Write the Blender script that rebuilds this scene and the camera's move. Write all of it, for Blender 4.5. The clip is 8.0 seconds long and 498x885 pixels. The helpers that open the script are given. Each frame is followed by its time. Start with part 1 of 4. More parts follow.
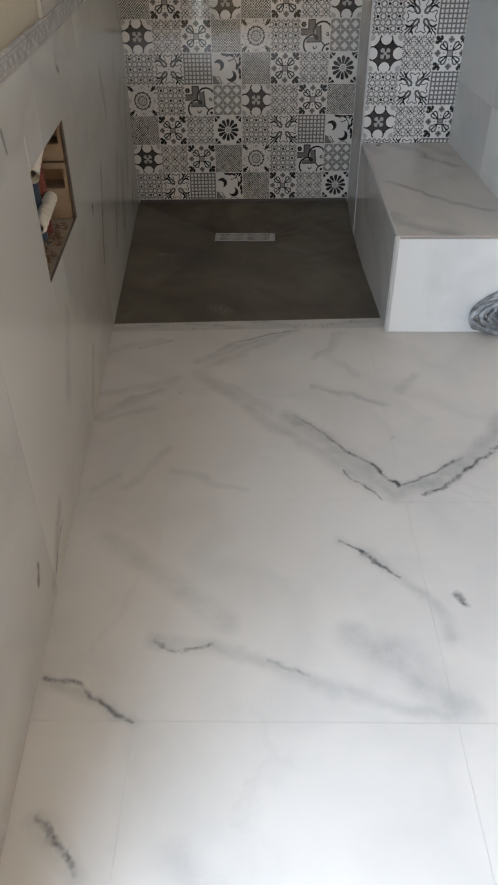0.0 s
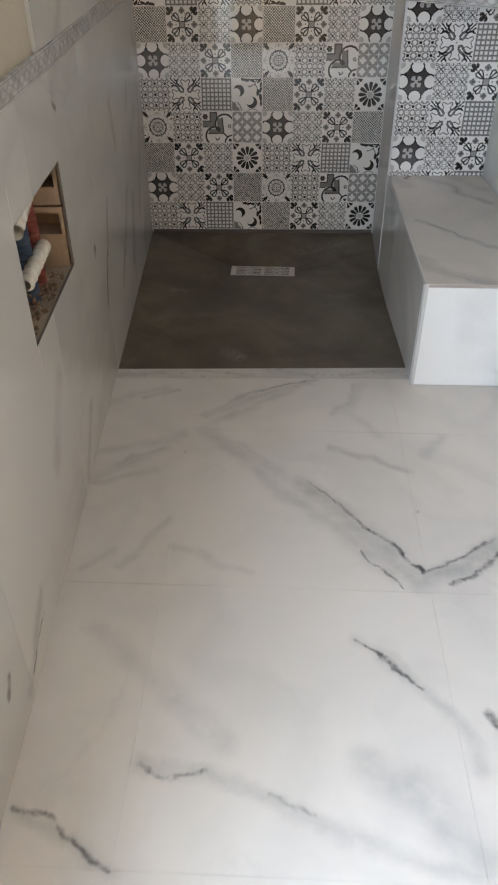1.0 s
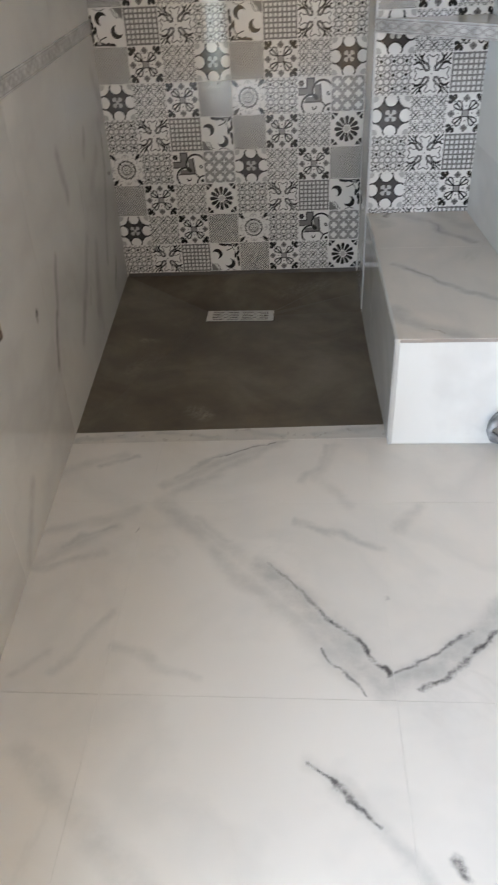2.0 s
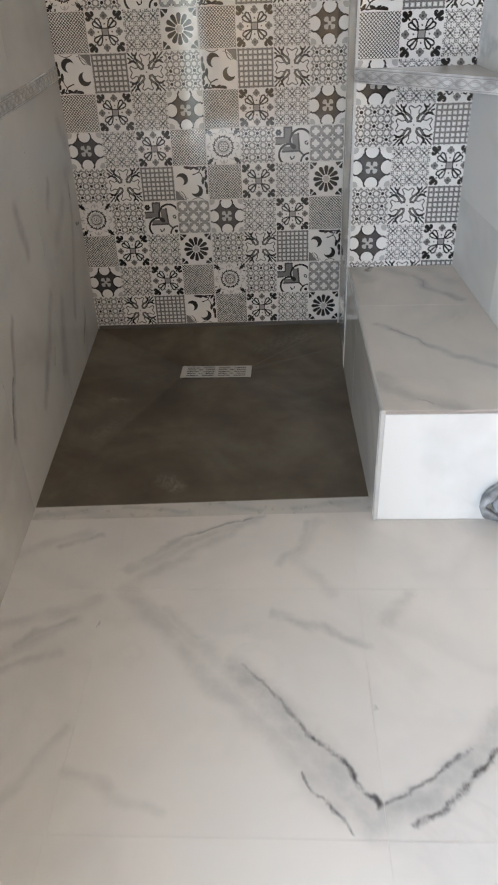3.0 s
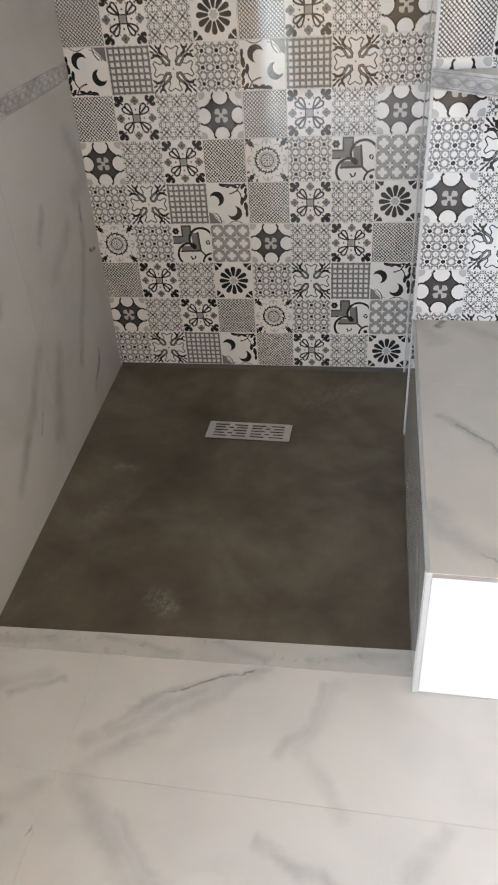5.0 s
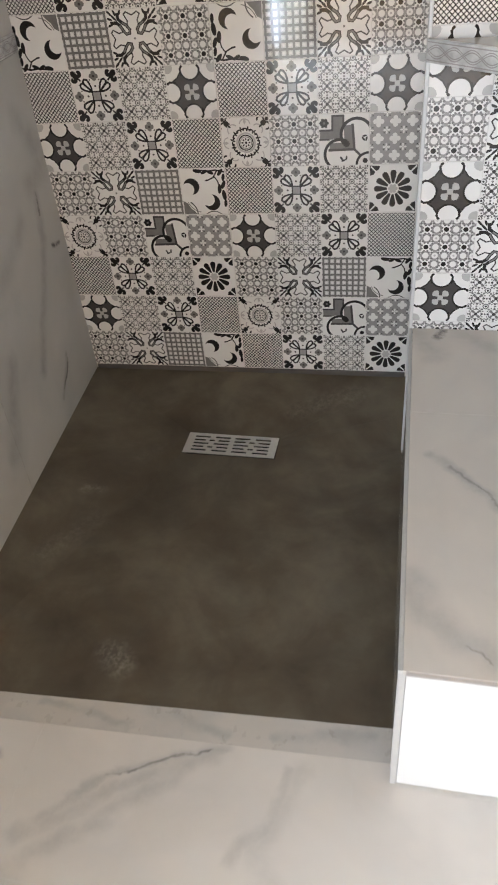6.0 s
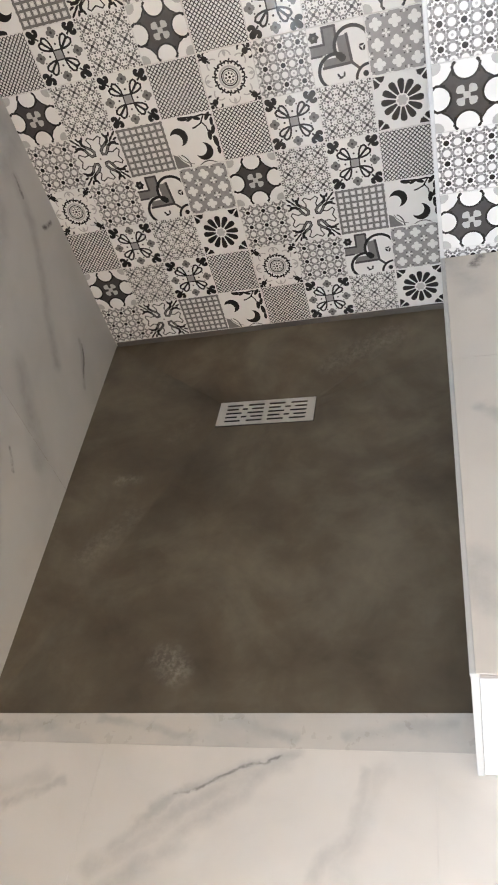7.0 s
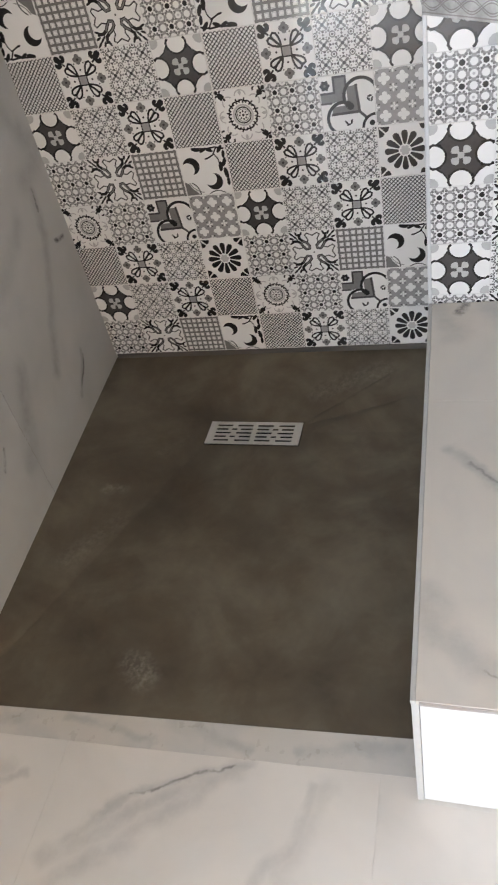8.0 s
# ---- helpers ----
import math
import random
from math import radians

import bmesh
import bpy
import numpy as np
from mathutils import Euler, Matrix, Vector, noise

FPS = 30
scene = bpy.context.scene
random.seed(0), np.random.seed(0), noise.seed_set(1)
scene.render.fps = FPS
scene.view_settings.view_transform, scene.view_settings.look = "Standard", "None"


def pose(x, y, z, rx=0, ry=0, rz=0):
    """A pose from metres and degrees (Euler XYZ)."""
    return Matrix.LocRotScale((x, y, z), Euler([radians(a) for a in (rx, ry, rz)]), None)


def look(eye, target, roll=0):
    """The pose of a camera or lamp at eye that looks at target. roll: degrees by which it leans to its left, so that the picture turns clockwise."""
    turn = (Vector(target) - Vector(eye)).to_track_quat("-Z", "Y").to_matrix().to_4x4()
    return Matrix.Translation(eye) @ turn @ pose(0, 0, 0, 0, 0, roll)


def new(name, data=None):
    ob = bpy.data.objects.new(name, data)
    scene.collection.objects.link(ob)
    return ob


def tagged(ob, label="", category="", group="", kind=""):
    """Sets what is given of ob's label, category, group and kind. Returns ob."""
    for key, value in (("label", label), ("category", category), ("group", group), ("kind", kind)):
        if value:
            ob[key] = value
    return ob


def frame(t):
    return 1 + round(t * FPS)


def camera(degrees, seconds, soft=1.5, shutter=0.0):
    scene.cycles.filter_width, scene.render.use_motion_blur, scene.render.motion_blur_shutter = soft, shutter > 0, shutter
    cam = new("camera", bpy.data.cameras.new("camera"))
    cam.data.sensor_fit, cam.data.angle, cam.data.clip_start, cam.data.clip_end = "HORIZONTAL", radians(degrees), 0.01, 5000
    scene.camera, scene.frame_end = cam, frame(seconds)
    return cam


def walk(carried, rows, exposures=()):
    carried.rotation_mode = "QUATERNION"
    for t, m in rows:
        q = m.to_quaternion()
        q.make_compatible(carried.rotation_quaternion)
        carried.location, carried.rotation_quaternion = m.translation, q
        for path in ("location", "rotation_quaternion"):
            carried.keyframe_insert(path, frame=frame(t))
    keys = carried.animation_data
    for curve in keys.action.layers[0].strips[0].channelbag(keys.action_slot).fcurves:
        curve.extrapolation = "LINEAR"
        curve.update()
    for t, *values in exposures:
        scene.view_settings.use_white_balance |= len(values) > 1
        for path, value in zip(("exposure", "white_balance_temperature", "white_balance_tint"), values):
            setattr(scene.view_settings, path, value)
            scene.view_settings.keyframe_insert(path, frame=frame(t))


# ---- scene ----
cam = camera(37.8, 8.0, soft=1.9, shutter=0.4)
PATH = [
    (0, (0.578, -3.458, 1.241), (0.551, -1.881, 0.013), -0.5),
    (0.5, (0.568, -3.326, 1.249), (0.572, -1.748, 0.021), 1.3),
    (1, (0.599, -3.213, 1.252), (0.518, -1.623, 0.042), -0.4),
    (1.5, (0.687, -3.058, 1.254), (0.551, -1.456, 0.066), -1.5),
    (2, (0.759, -2.982, 1.269), (0.616, -1.368, 0.096), -3.1),
    (2.2, (0.791, -2.972, 1.267), (0.678, -1.336, 0.123), -3.4),
    (3.3, (0.75, -2.649, 1.284), (0.651, -0.986, 0.178), -1.8),
    (3.5, (0.726, -2.56, 1.292), (0.624, -0.907, 0.17), -1.0),
    (4, (0.732, -2.43, 1.285), (0.683, -0.809, 0.116), -2.2),
    (4.5, (0.806, -2.313, 1.281), (0.597, -0.679, 0.147), -5.1),
    (5, (0.907, -2.175, 1.293), (0.572, -0.589, 0.122), -4.2),
    (5.2, (0.935, -2.119, 1.313), (0.579, -0.578, 0.089), -5.3),
    (6.3, (0.999, -1.794, 1.279), (0.563, -0.321, -0.002), -7.3),
    (6.5, (1.004, -1.747, 1.276), (0.489, -0.36, -0.069), -13.8),
    (7, (1.017, -1.71, 1.248), (0.458, -0.352, -0.11), -19.2),
    (7.5, (1.049, -1.722, 1.285), (0.556, -0.306, -0.039), -13.4),
    (8, (1.07, -1.738, 1.304), (0.514, -0.356, -0.03), -14.2),
]
walk(cam, [(t, look(eye, target, roll)) for t, eye, target, roll in PATH], exposures=[(0.0, -1.63, 7150, 26), (1.0, -1.27, 7150, 26), (2.0, -1.0, 7150, 26), (3.5, -0.9, 7200, 27), (4.5, -0.66, 7200, 27), (5.0, -0.48, 7200, 27), (6.5, -0.53, 7500, 28), (7.0, -0.04, 7350, 28), (8.0, -0.38, 7200, 28)])

# ---- world and light ----
world = bpy.data.worlds.new("sky")
scene.world = world
world.use_nodes = True
wn = world.node_tree.nodes
sky = wn.new("ShaderNodeTexSky")
sky.sky_type, sky.sun_disc = "NISHITA", False
sky.sun_elevation, sky.sun_rotation = radians(40), radians(120)
wn["Background"].inputs[1].default_value = 0.1
world.node_tree.links.new(sky.outputs[0], wn["Background"].inputs[0])

# daylight through the glazed door in the left wall, beyond the tiled part
daylight = bpy.data.lights.new("daylight", "AREA")
daylight.shape, daylight.size, daylight.size_y = "RECTANGLE", 1.08, 1.95
daylight.energy, daylight.color = 600.0, (0.53, 0.79, 1.0)
# added fill light, set in an assumed, unseen window behind the camera
window_light = bpy.data.lights.new("window_light", "AREA")
window_light.shape, window_light.size, window_light.size_y = "RECTANGLE", 0.78, 0.88
window_light.energy, window_light.color = 30.0, (0.70, 0.84, 1.0)

# ---- plan ----
WALL_L = pose(0.0025, 0, 0, 0, 0, -86.85)      # local x along the wall to the camera, y into the room
CELL, GRID_Z = 0.125, 0.025
PIER_X, PIER_Y = 1.0, -0.303
RIGHT_X = 1.362
BENCH_Y, BENCH_Z = -1.245, 0.345
CEIL = 2.45
ROOM_X, ROOM_Y = 2.6, -4.9
BACK = pose(0.5, 0, 0, 0, 0, 1.2) @ pose(-0.5, 0, 0)    # the back wall, a little out of square


# ---- materials ----
def material(name):
    m = bpy.data.materials.new(name)
    m.use_nodes = True
    return m, m.node_tree.nodes, m.node_tree.links, m.node_tree.nodes["Principled BSDF"]


def ramp(nodes, links, fac, stops):
    r = nodes.new("ShaderNodeValToRGB")
    while len(r.color_ramp.elements) < len(stops):
        r.color_ramp.elements.new(0.5)
    for e, (p, c) in zip(r.color_ramp.elements, stops):
        e.position = p
        e.color = (*c, 1) if len(c) == 3 else c
    links.new(fac, r.inputs[0])
    return r.outputs[0]


def noise_node(nodes, links, vec, scale, detail=5.0, rough=0.55, distort=0.0):
    n = nodes.new("ShaderNodeTexNoise")
    n.inputs["Scale"].default_value, n.inputs["Detail"].default_value = scale, detail
    n.inputs["Roughness"].default_value, n.inputs["Distortion"].default_value = rough, distort
    if vec is not None:
        links.new(vec, n.inputs["Vector"])
    return n


def math_node(nodes, links, op, a, b=None, clamp=False):
    n = nodes.new("ShaderNodeMath")
    n.operation, n.use_clamp = op, clamp
    for i, v in enumerate((a, b)):
        if v is None:
            continue
        if isinstance(v, (int, float)):
            n.inputs[i].default_value = v
        else:
            links.new(v, n.inputs[i])
    return n.outputs[0]


def mix_color(nodes, links, fac, a, b):
    n = nodes.new("ShaderNodeMix")
    n.data_type = "RGBA"
    for sock, v in ((n.inputs[0], fac), (n.inputs[6], a), (n.inputs[7], b)):
        if isinstance(v, (int, float)):
            sock.default_value = v
        elif isinstance(v, tuple):
            sock.default_value = (*v, 1)
        else:
            links.new(v, sock)
    return n.outputs[2]


def bump(nodes, links, bsdf, height, strength, distance=0.002):
    b = nodes.new("ShaderNodeBump")
    b.inputs["Strength"].default_value, b.inputs["Distance"].default_value = strength, distance
    links.new(height, b.inputs["Height"])
    links.new(b.outputs[0], bsdf.inputs["Normal"])


def segment_group():
    """Distance from a point to the segment A-B."""
    g = bpy.data.node_groups.new("segment_distance", "ShaderNodeTree")
    for n in ("P", "A", "B"):
        g.interface.new_socket(n, in_out="INPUT", socket_type="NodeSocketVector")
    g.interface.new_socket("D", in_out="OUTPUT", socket_type="NodeSocketFloat")
    i, o = g.nodes.new("NodeGroupInput"), g.nodes.new("NodeGroupOutput")

    def vec(op, a, b):
        n = g.nodes.new("ShaderNodeVectorMath")
        n.operation = op
        g.links.new(a, n.inputs[0])
        if b is not None:
            g.links.new(b, n.inputs[1])
        return n
    pa = vec("SUBTRACT", i.outputs[0], i.outputs[1]).outputs[0]
    ba = vec("SUBTRACT", i.outputs[2], i.outputs[1]).outputs[0]
    up, dn = vec("DOT_PRODUCT", pa, ba).outputs["Value"], vec("DOT_PRODUCT", ba, ba).outputs["Value"]
    h = math_node(g.nodes, g.links, "DIVIDE", up, dn, clamp=True)
    sc = g.nodes.new("ShaderNodeVectorMath")
    sc.operation = "SCALE"
    g.links.new(ba, sc.inputs[0])
    g.links.new(h, sc.inputs["Scale"])
    d = vec("LENGTH", vec("SUBTRACT", pa, sc.outputs[0]).outputs[0], None).outputs["Value"]
    g.links.new(d, o.inputs[0])
    return g


SEGMENT = segment_group()


def vein_mask(nodes, links, pos, veins, z):
    """Strongest of many veins; each is a polyline with a width in metres and a strength."""
    out = None
    for pts, width, strength in veins:
        for a, b in zip(pts, pts[1:]):
            s = nodes.new("ShaderNodeGroup")
            s.node_tree = SEGMENT
            links.new(pos, s.inputs[0])
            s.inputs[1].default_value, s.inputs[2].default_value = (*a, z)[:3], (*b, z)[:3]
            r = nodes.new("ShaderNodeMapRange")
            r.interpolation_type = "SMOOTHSTEP"
            links.new(s.outputs[0], r.inputs["Value"])
            r.inputs["From Min"].default_value, r.inputs["From Max"].default_value = 0.0, width
            r.inputs["To Min"].default_value, r.inputs["To Max"].default_value = strength, 0.0
            out = r.outputs[0] if out is None else math_node(nodes, links, "MAXIMUM", out, r.outputs[0])
    return out


def marble(name, rough=0.25, stretch=(1.0, 1.0, 1.0), soft=0.35, thin=0.5, veins=(), cores=(), z=0.0, shift=1.0, scale=1.0,
           base=(0.74, 0.725, 0.70), relief=0.05):
    m, nodes, links, bsdf = material(name)
    geo = nodes.new("ShaderNodeNewGeometry")
    info = nodes.new("ShaderNodeObjectInfo")
    mp = nodes.new("ShaderNodeMapping")
    mp.inputs["Scale"].default_value = stretch
    links.new(geo.outputs["Position"], mp.inputs["Vector"])
    add = nodes.new("ShaderNodeVectorMath")
    add.operation = "ADD"
    off = nodes.new("ShaderNodeCombineXYZ")
    links.new(math_node(nodes, links, "MULTIPLY", info.outputs["Random"], 17.0 * shift), off.inputs[0])
    links.new(math_node(nodes, links, "MULTIPLY", info.outputs["Random"], 9.0 * shift), off.inputs[2])
    links.new(mp.outputs[0], add.inputs[0])
    links.new(off.outputs[0], add.inputs[1])
    p = add.outputs[0]
    # clouds
    cloud = noise_node(nodes, links, p, 2.2 * scale, 4.0, 0.5, 0.2).outputs["Fac"]
    fine = noise_node(nodes, links, p, 38.0, 3.0).outputs["Fac"]
    smear = ramp(nodes, links, noise_node(nodes, links, p, 1.7 * scale, 5.0, 0.55, 0.35).outputs["Fac"],
                 [(0.44, (0, 0, 0)), (0.50, (1, 1, 1)), (0.60, (0, 0, 0))])
    line = math_node(nodes, links, "ABSOLUTE", math_node(nodes, links, "SUBTRACT",
                     noise_node(nodes, links, p, 1.35 * scale, 7.0, 0.58, 0.4).outputs["Fac"], 0.5))
    line = ramp(nodes, links, line, [(0.0, (1, 1, 1)), (0.016, (0, 0, 0))])
    patch = ramp(nodes, links, noise_node(nodes, links, p, 3.1 * scale, 2.0).outputs["Fac"], [(0.50, (0, 0, 0)), (0.68, (1, 1, 1))])
    line = math_node(nodes, links, "MULTIPLY", line, patch)
    warm = tuple(c * k for c, k in zip(base, (1.0, 0.97, 0.92)))
    col = mix_color(nodes, links, cloud, base, warm)
    haze = ramp(nodes, links, noise_node(nodes, links, p, 1.1 * scale, 3.0, 0.5, 0.3).outputs["Fac"], [(0.42, (0, 0, 0)), (0.66, (1, 1, 1))])
    col = mix_color(nodes, links, math_node(nodes, links, "MULTIPLY", haze, 0.35), col, tuple(c * 0.76 for c in base))
    col = mix_color(nodes, links, math_node(nodes, links, "MULTIPLY", smear, soft), col, (0.36, 0.35, 0.335))
    col = mix_color(nodes, links, math_node(nodes, links, "MULTIPLY", line, thin), col, (0.12, 0.115, 0.11))
    if veins or cores:
        wob = noise_node(nodes, links, geo.outputs["Position"], 9.0, 5.0, 0.6)
        sub = nodes.new("ShaderNodeVectorMath")
        sub.operation = "SUBTRACT"
        links.new(wob.outputs["Color"], sub.inputs[0])
        sub.inputs[1].default_value = (0.5, 0.5, 0.5)
        mul = nodes.new("ShaderNodeVectorMath")
        mul.operation = "MULTIPLY"
        links.new(sub.outputs[0], mul.inputs[0])
        mul.inputs[1].default_value = (0.075, 0.075, 0.0) if shift == 0.0 else (0.0, 0.05, 0.05)
        wp = nodes.new("ShaderNodeVectorMath")
        wp.operation = "ADD"
        links.new(geo.outputs["Position"], wp.inputs[0])
        links.new(mul.outputs[0], wp.inputs[1])
        grain = noise_node(nodes, links, geo.outputs["Position"], 14.0, 6.0, 0.65).outputs["Fac"]
        if veins:
            v = vein_mask(nodes, links, wp.outputs[0], veins, z)
            v = math_node(nodes, links, "MULTIPLY", v, ramp(nodes, links, grain, [(0.28, (0.25, 0.25, 0.25)), (0.6, (1, 1, 1))]))
            col = mix_color(nodes, links, v, col, (0.30, 0.29, 0.275))
        if cores:
            v = vein_mask(nodes, links, wp.outputs[0], cores, z)
            gap = noise_node(nodes, links, geo.outputs["Position"], 24.0, 6.0, 0.75).outputs["Fac"]
            v = math_node(nodes, links, "MULTIPLY", v, ramp(nodes, links, gap, [(0.36, (0.05, 0.05, 0.05)), (0.56, (1, 1, 1))]))
            col = mix_color(nodes, links, v, col, (0.05, 0.045, 0.045))
    links.new(col, bsdf.inputs["Base Color"])
    rr = nodes.new("ShaderNodeMapRange")
    links.new(fine, rr.inputs["Value"])
    rr.inputs["To Min"].default_value, rr.inputs["To Max"].default_value = rough * 0.85, rough * 1.2
    links.new(rr.outputs[0], bsdf.inputs["Roughness"])
    if relief:
        bump(nodes, links, bsdf, noise_node(nodes, links, geo.outputs["Position"], 7.0, 2.0).outputs["Fac"], relief, 0.004)
    return m


FLOOR_SOFT = [
    ([(0.40, -1.41), (0.52, -1.29), (0.71, -1.23)], 0.018, 0.6), ([(0.41, -1.47), (0.60, -1.31), (0.69, -1.24)], 0.032, 0.5),
    ([(0.19, -1.35), (0.28, -1.30)], 0.016, 0.55), ([(0.75, -1.58), (0.82, -1.62), (0.945, -1.67)], 0.022, 0.55),
    ([(0.84, -1.25), (0.81, -1.35), (0.76, -1.42)], 0.02, 0.4), ([(1.06, -1.52), (1.0, -1.61)], 0.03, 0.4),
    ([(0.16, -1.69), (0.20, -1.64), (0.27, -1.60)], 0.02, 0.6), ([(0.10, -1.76), (0.16, -1.75), (0.26, -1.70)], 0.025, 0.5),
    ([(0.15, -2.07), (0.21, -2.0)], 0.02, 0.45), ([(0.24, -2.05), (0.33, -1.89)], 0.02, 0.35), ([(0.35, -1.98), (0.47, -2.04), (0.55, -2.06)], 0.02, 0.35),
    ([(0.39, -1.51), (0.58, -1.74), (0.76, -1.91), (0.88, -2.06)], 0.045, 0.45), ([(0.49, -1.57), (0.58, -1.65)], 0.02, 0.35),
    ([(0.46, -1.58), (0.69, -1.77)], 0.04, 0.35), ([(0.66, -1.74), (0.80, -1.90), (0.87, -2.0), (0.93, -2.08)], 0.055, 0.7),
    ([(0.95, -2.07), (1.04, -2.03), (1.15, -1.94), (1.26, -1.80), (1.40, -1.62)], 0.05, 0.8),
    ([(0.77, -2.24), (0.89, -2.35), (0.95, -2.42), (0.98, -2.52)], 0.03, 0.5),
    ([(0.79, -2.52), (0.89, -2.59), (0.95, -2.68)], 0.07, 0.6),
    ([(0.36, -2.53), (0.49, -2.54), (0.66, -2.61), (0.80, -2.66), (0.93, -2.70)], 0.03, 0.5),
    ([(0.15, -2.62), (0.28, -2.67), (0.35, -2.72)], 0.025, 0.45),
    ([(0.10, -1.75), (0.27, -1.60)], 0.035, 0.4),
    ([(0.10, -1.63), (0.32, -1.54)], 0.03, 0.4),
    ([(0.38, -1.44), (0.53, -1.32), (0.67, -1.255)], 0.03, 0.5),
    ([(0.22, -2.24), (0.38, -2.37), (0.51, -2.48)], 0.045, 0.35),
    ([(0.21, -2.90), (0.29, -2.97)], 0.03, 0.5),
    ([(0.86, -1.25), (0.80, -1.40), (0.88, -1.52)], 0.03, 0.3),
    ([(0.02, -1.40), (0.24, -1.30)], 0.035, 0.35),
    ([(0.45, -2.95), (0.56, -3.05)], 0.05, 0.4),
]
FLOOR_CORE = [
    ([(0.68, -1.73), (0.74, -1.81), (0.80, -1.88)], 0.008, 0.55), ([(0.80, -1.88), (0.87, -1.955), (0.94, -2.045)], 0.0085, 1.0),
    ([(0.94, -2.05), (1.02, -2.01), (1.12, -1.94)], 0.008, 0.8),
    ([(1.01, -2.09), (1.07, -2.04), (1.17, -1.94), (1.24, -1.88)], 0.010, 1.0),
    ([(0.80, -1.98), (0.85, -2.04), (0.89, -2.10)], 0.006, 0.8),
    ([(0.77, -2.24), (0.83, -2.30), (0.89, -2.35)], 0.008, 0.95),
    ([(1.02, -2.40), (1.03, -2.43)], 0.018, 0.95),
    ([(0.36, -2.53), (0.41, -2.55), (0.49, -2.54)], 0.007, 0.7),
    ([(0.60, -2.58), (0.68, -2.61)], 0.008, 0.5),
    ([(0.15, -2.62), (0.21, -2.62), (0.28, -2.67), (0.35, -2.72)], 0.009, 0.8),
    ([(0.21, -2.90), (0.29, -2.97)], 0.009, 0.8),
    ([(0.50, -1.305), (0.58, -1.27), (0.69, -1.235)], 0.005, 0.6), ([(0.338, -1.625), (0.34, -1.605)], 0.003, 0.5), ([(0.944, -1.84), (0.945, -1.845)], 0.008, 0.8),
]


def on_bench(veins):
    """Lifts veins given in plan onto the sloping bench top."""
    return [([(x, y, BENCH_Z + 0.0202 * (y - BENCH_Y)) for x, y in pts], w, k) for pts, w, k in veins]


BENCH_SOFT = on_bench([
    ([(1.06, -0.77), (1.12, -0.83), (1.16, -0.89), (1.25, -0.97), (1.37, -1.04)], 0.020, 0.6),
    ([(1.02, -1.08), (1.04, -1.14), (1.10, -1.18), (1.20, -1.23)], 0.045, 0.5),
    ([(1.21, -0.41), (1.25, -0.51), (1.33, -0.59)], 0.028, 0.6),
    ([(1.03, -0.33), (1.06, -0.42)], 0.05, 0.45), ([(1.12, -0.34), (1.18, -0.40)], 0.05, 0.4),
    ([(1.26, -0.34), (1.34, -0.45)], 0.05, 0.35),
])
BENCH_CORE = on_bench([([(1.09, -0.80), (1.13, -0.84), (1.17, -0.90)], 0.005, 0.4), ([(1.08, -0.31), (1.07, -0.34)], 0.013, 0.8),
                       ([(1.11, -1.19), (1.14, -1.21)], 0.005, 0.4), ([(1.22, -0.43), (1.245, -0.50)], 0.005, 0.3)])



def in_row(veins, y0, y1):
    """The veins that cross one row of floor tiles."""
    return [v for v in veins if any(y0 - 0.03 < y < y1 + 0.03 for _, y in v[0])]


ROWS = [0.0, -1.506, -2.106, -2.710, -3.312, -3.914, -4.516, ROOM_Y]
marble_floor = [marble("marble_floor", 0.36, soft=0.20, thin=0.08, veins=in_row(FLOOR_SOFT, y1, y0), cores=in_row(FLOOR_CORE, y1, y0), shift=0.0,
                       base=(0.60, 0.56, 0.525)) for y0, y1 in zip(ROWS, ROWS[1:])]
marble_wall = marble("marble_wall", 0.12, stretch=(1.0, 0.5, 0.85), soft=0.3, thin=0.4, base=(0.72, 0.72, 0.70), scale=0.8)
LEFT_SOFT = [
    ([(0.004, -0.03, 0.69), (0.010, -0.14, 0.66)], 0.06, 0.45), ([(0.016, -0.25, 0.60), (0.026, -0.42, 0.52)], 0.05, 0.4),
    ([(0.058, -1.02, 0.50), (0.062, -1.09, 0.40), (0.069, -1.21, 0.25)], 0.025, 0.8),
    ([(0.038, -0.62, 0.40), (0.051, -0.90, 0.17)], 0.04, 0.6),
    ([(0.030, -0.50, 0.34), (0.036, -0.62, 0.14)], 0.05, 0.6),
    ([(0.047, -0.80, 0.72), (0.045, -0.76, 0.60)], 0.045, 0.6),
    ([(0.025, -0.40, 0.70), (0.028, -0.46, 0.64)], 0.03, 0.7),
    ([(0.009, -0.12, 0.63), (0.010, -0.14, 0.52), (0.017, -0.27, 0.34), (0.022, -0.36, 0.22)], 0.03, 0.6),
    ([(0.013, -0.20, 0.18), (0.018, -0.29, 0.09)], 0.015, 0.7),
    ([(0.007, -0.12, 0.82), (0.004, -0.02, 0.70)], 0.06, 0.5),
    ([(0.092, -1.60, 0.15), (0.099, -1.76, 0.02)], 0.03, 0.5),
    ([(0.127, -2.25, 0.12), (0.135, -2.41, 0.03)], 0.03, 0.5),
    ([(0.105, -1.85, 0.38), (0.112, -1.98, 0.25)], 0.05, 0.4),
    ([(0.075, -1.30, 1.06), (0.085, -1.50, 0.90)], 0.05, 0.4),
]
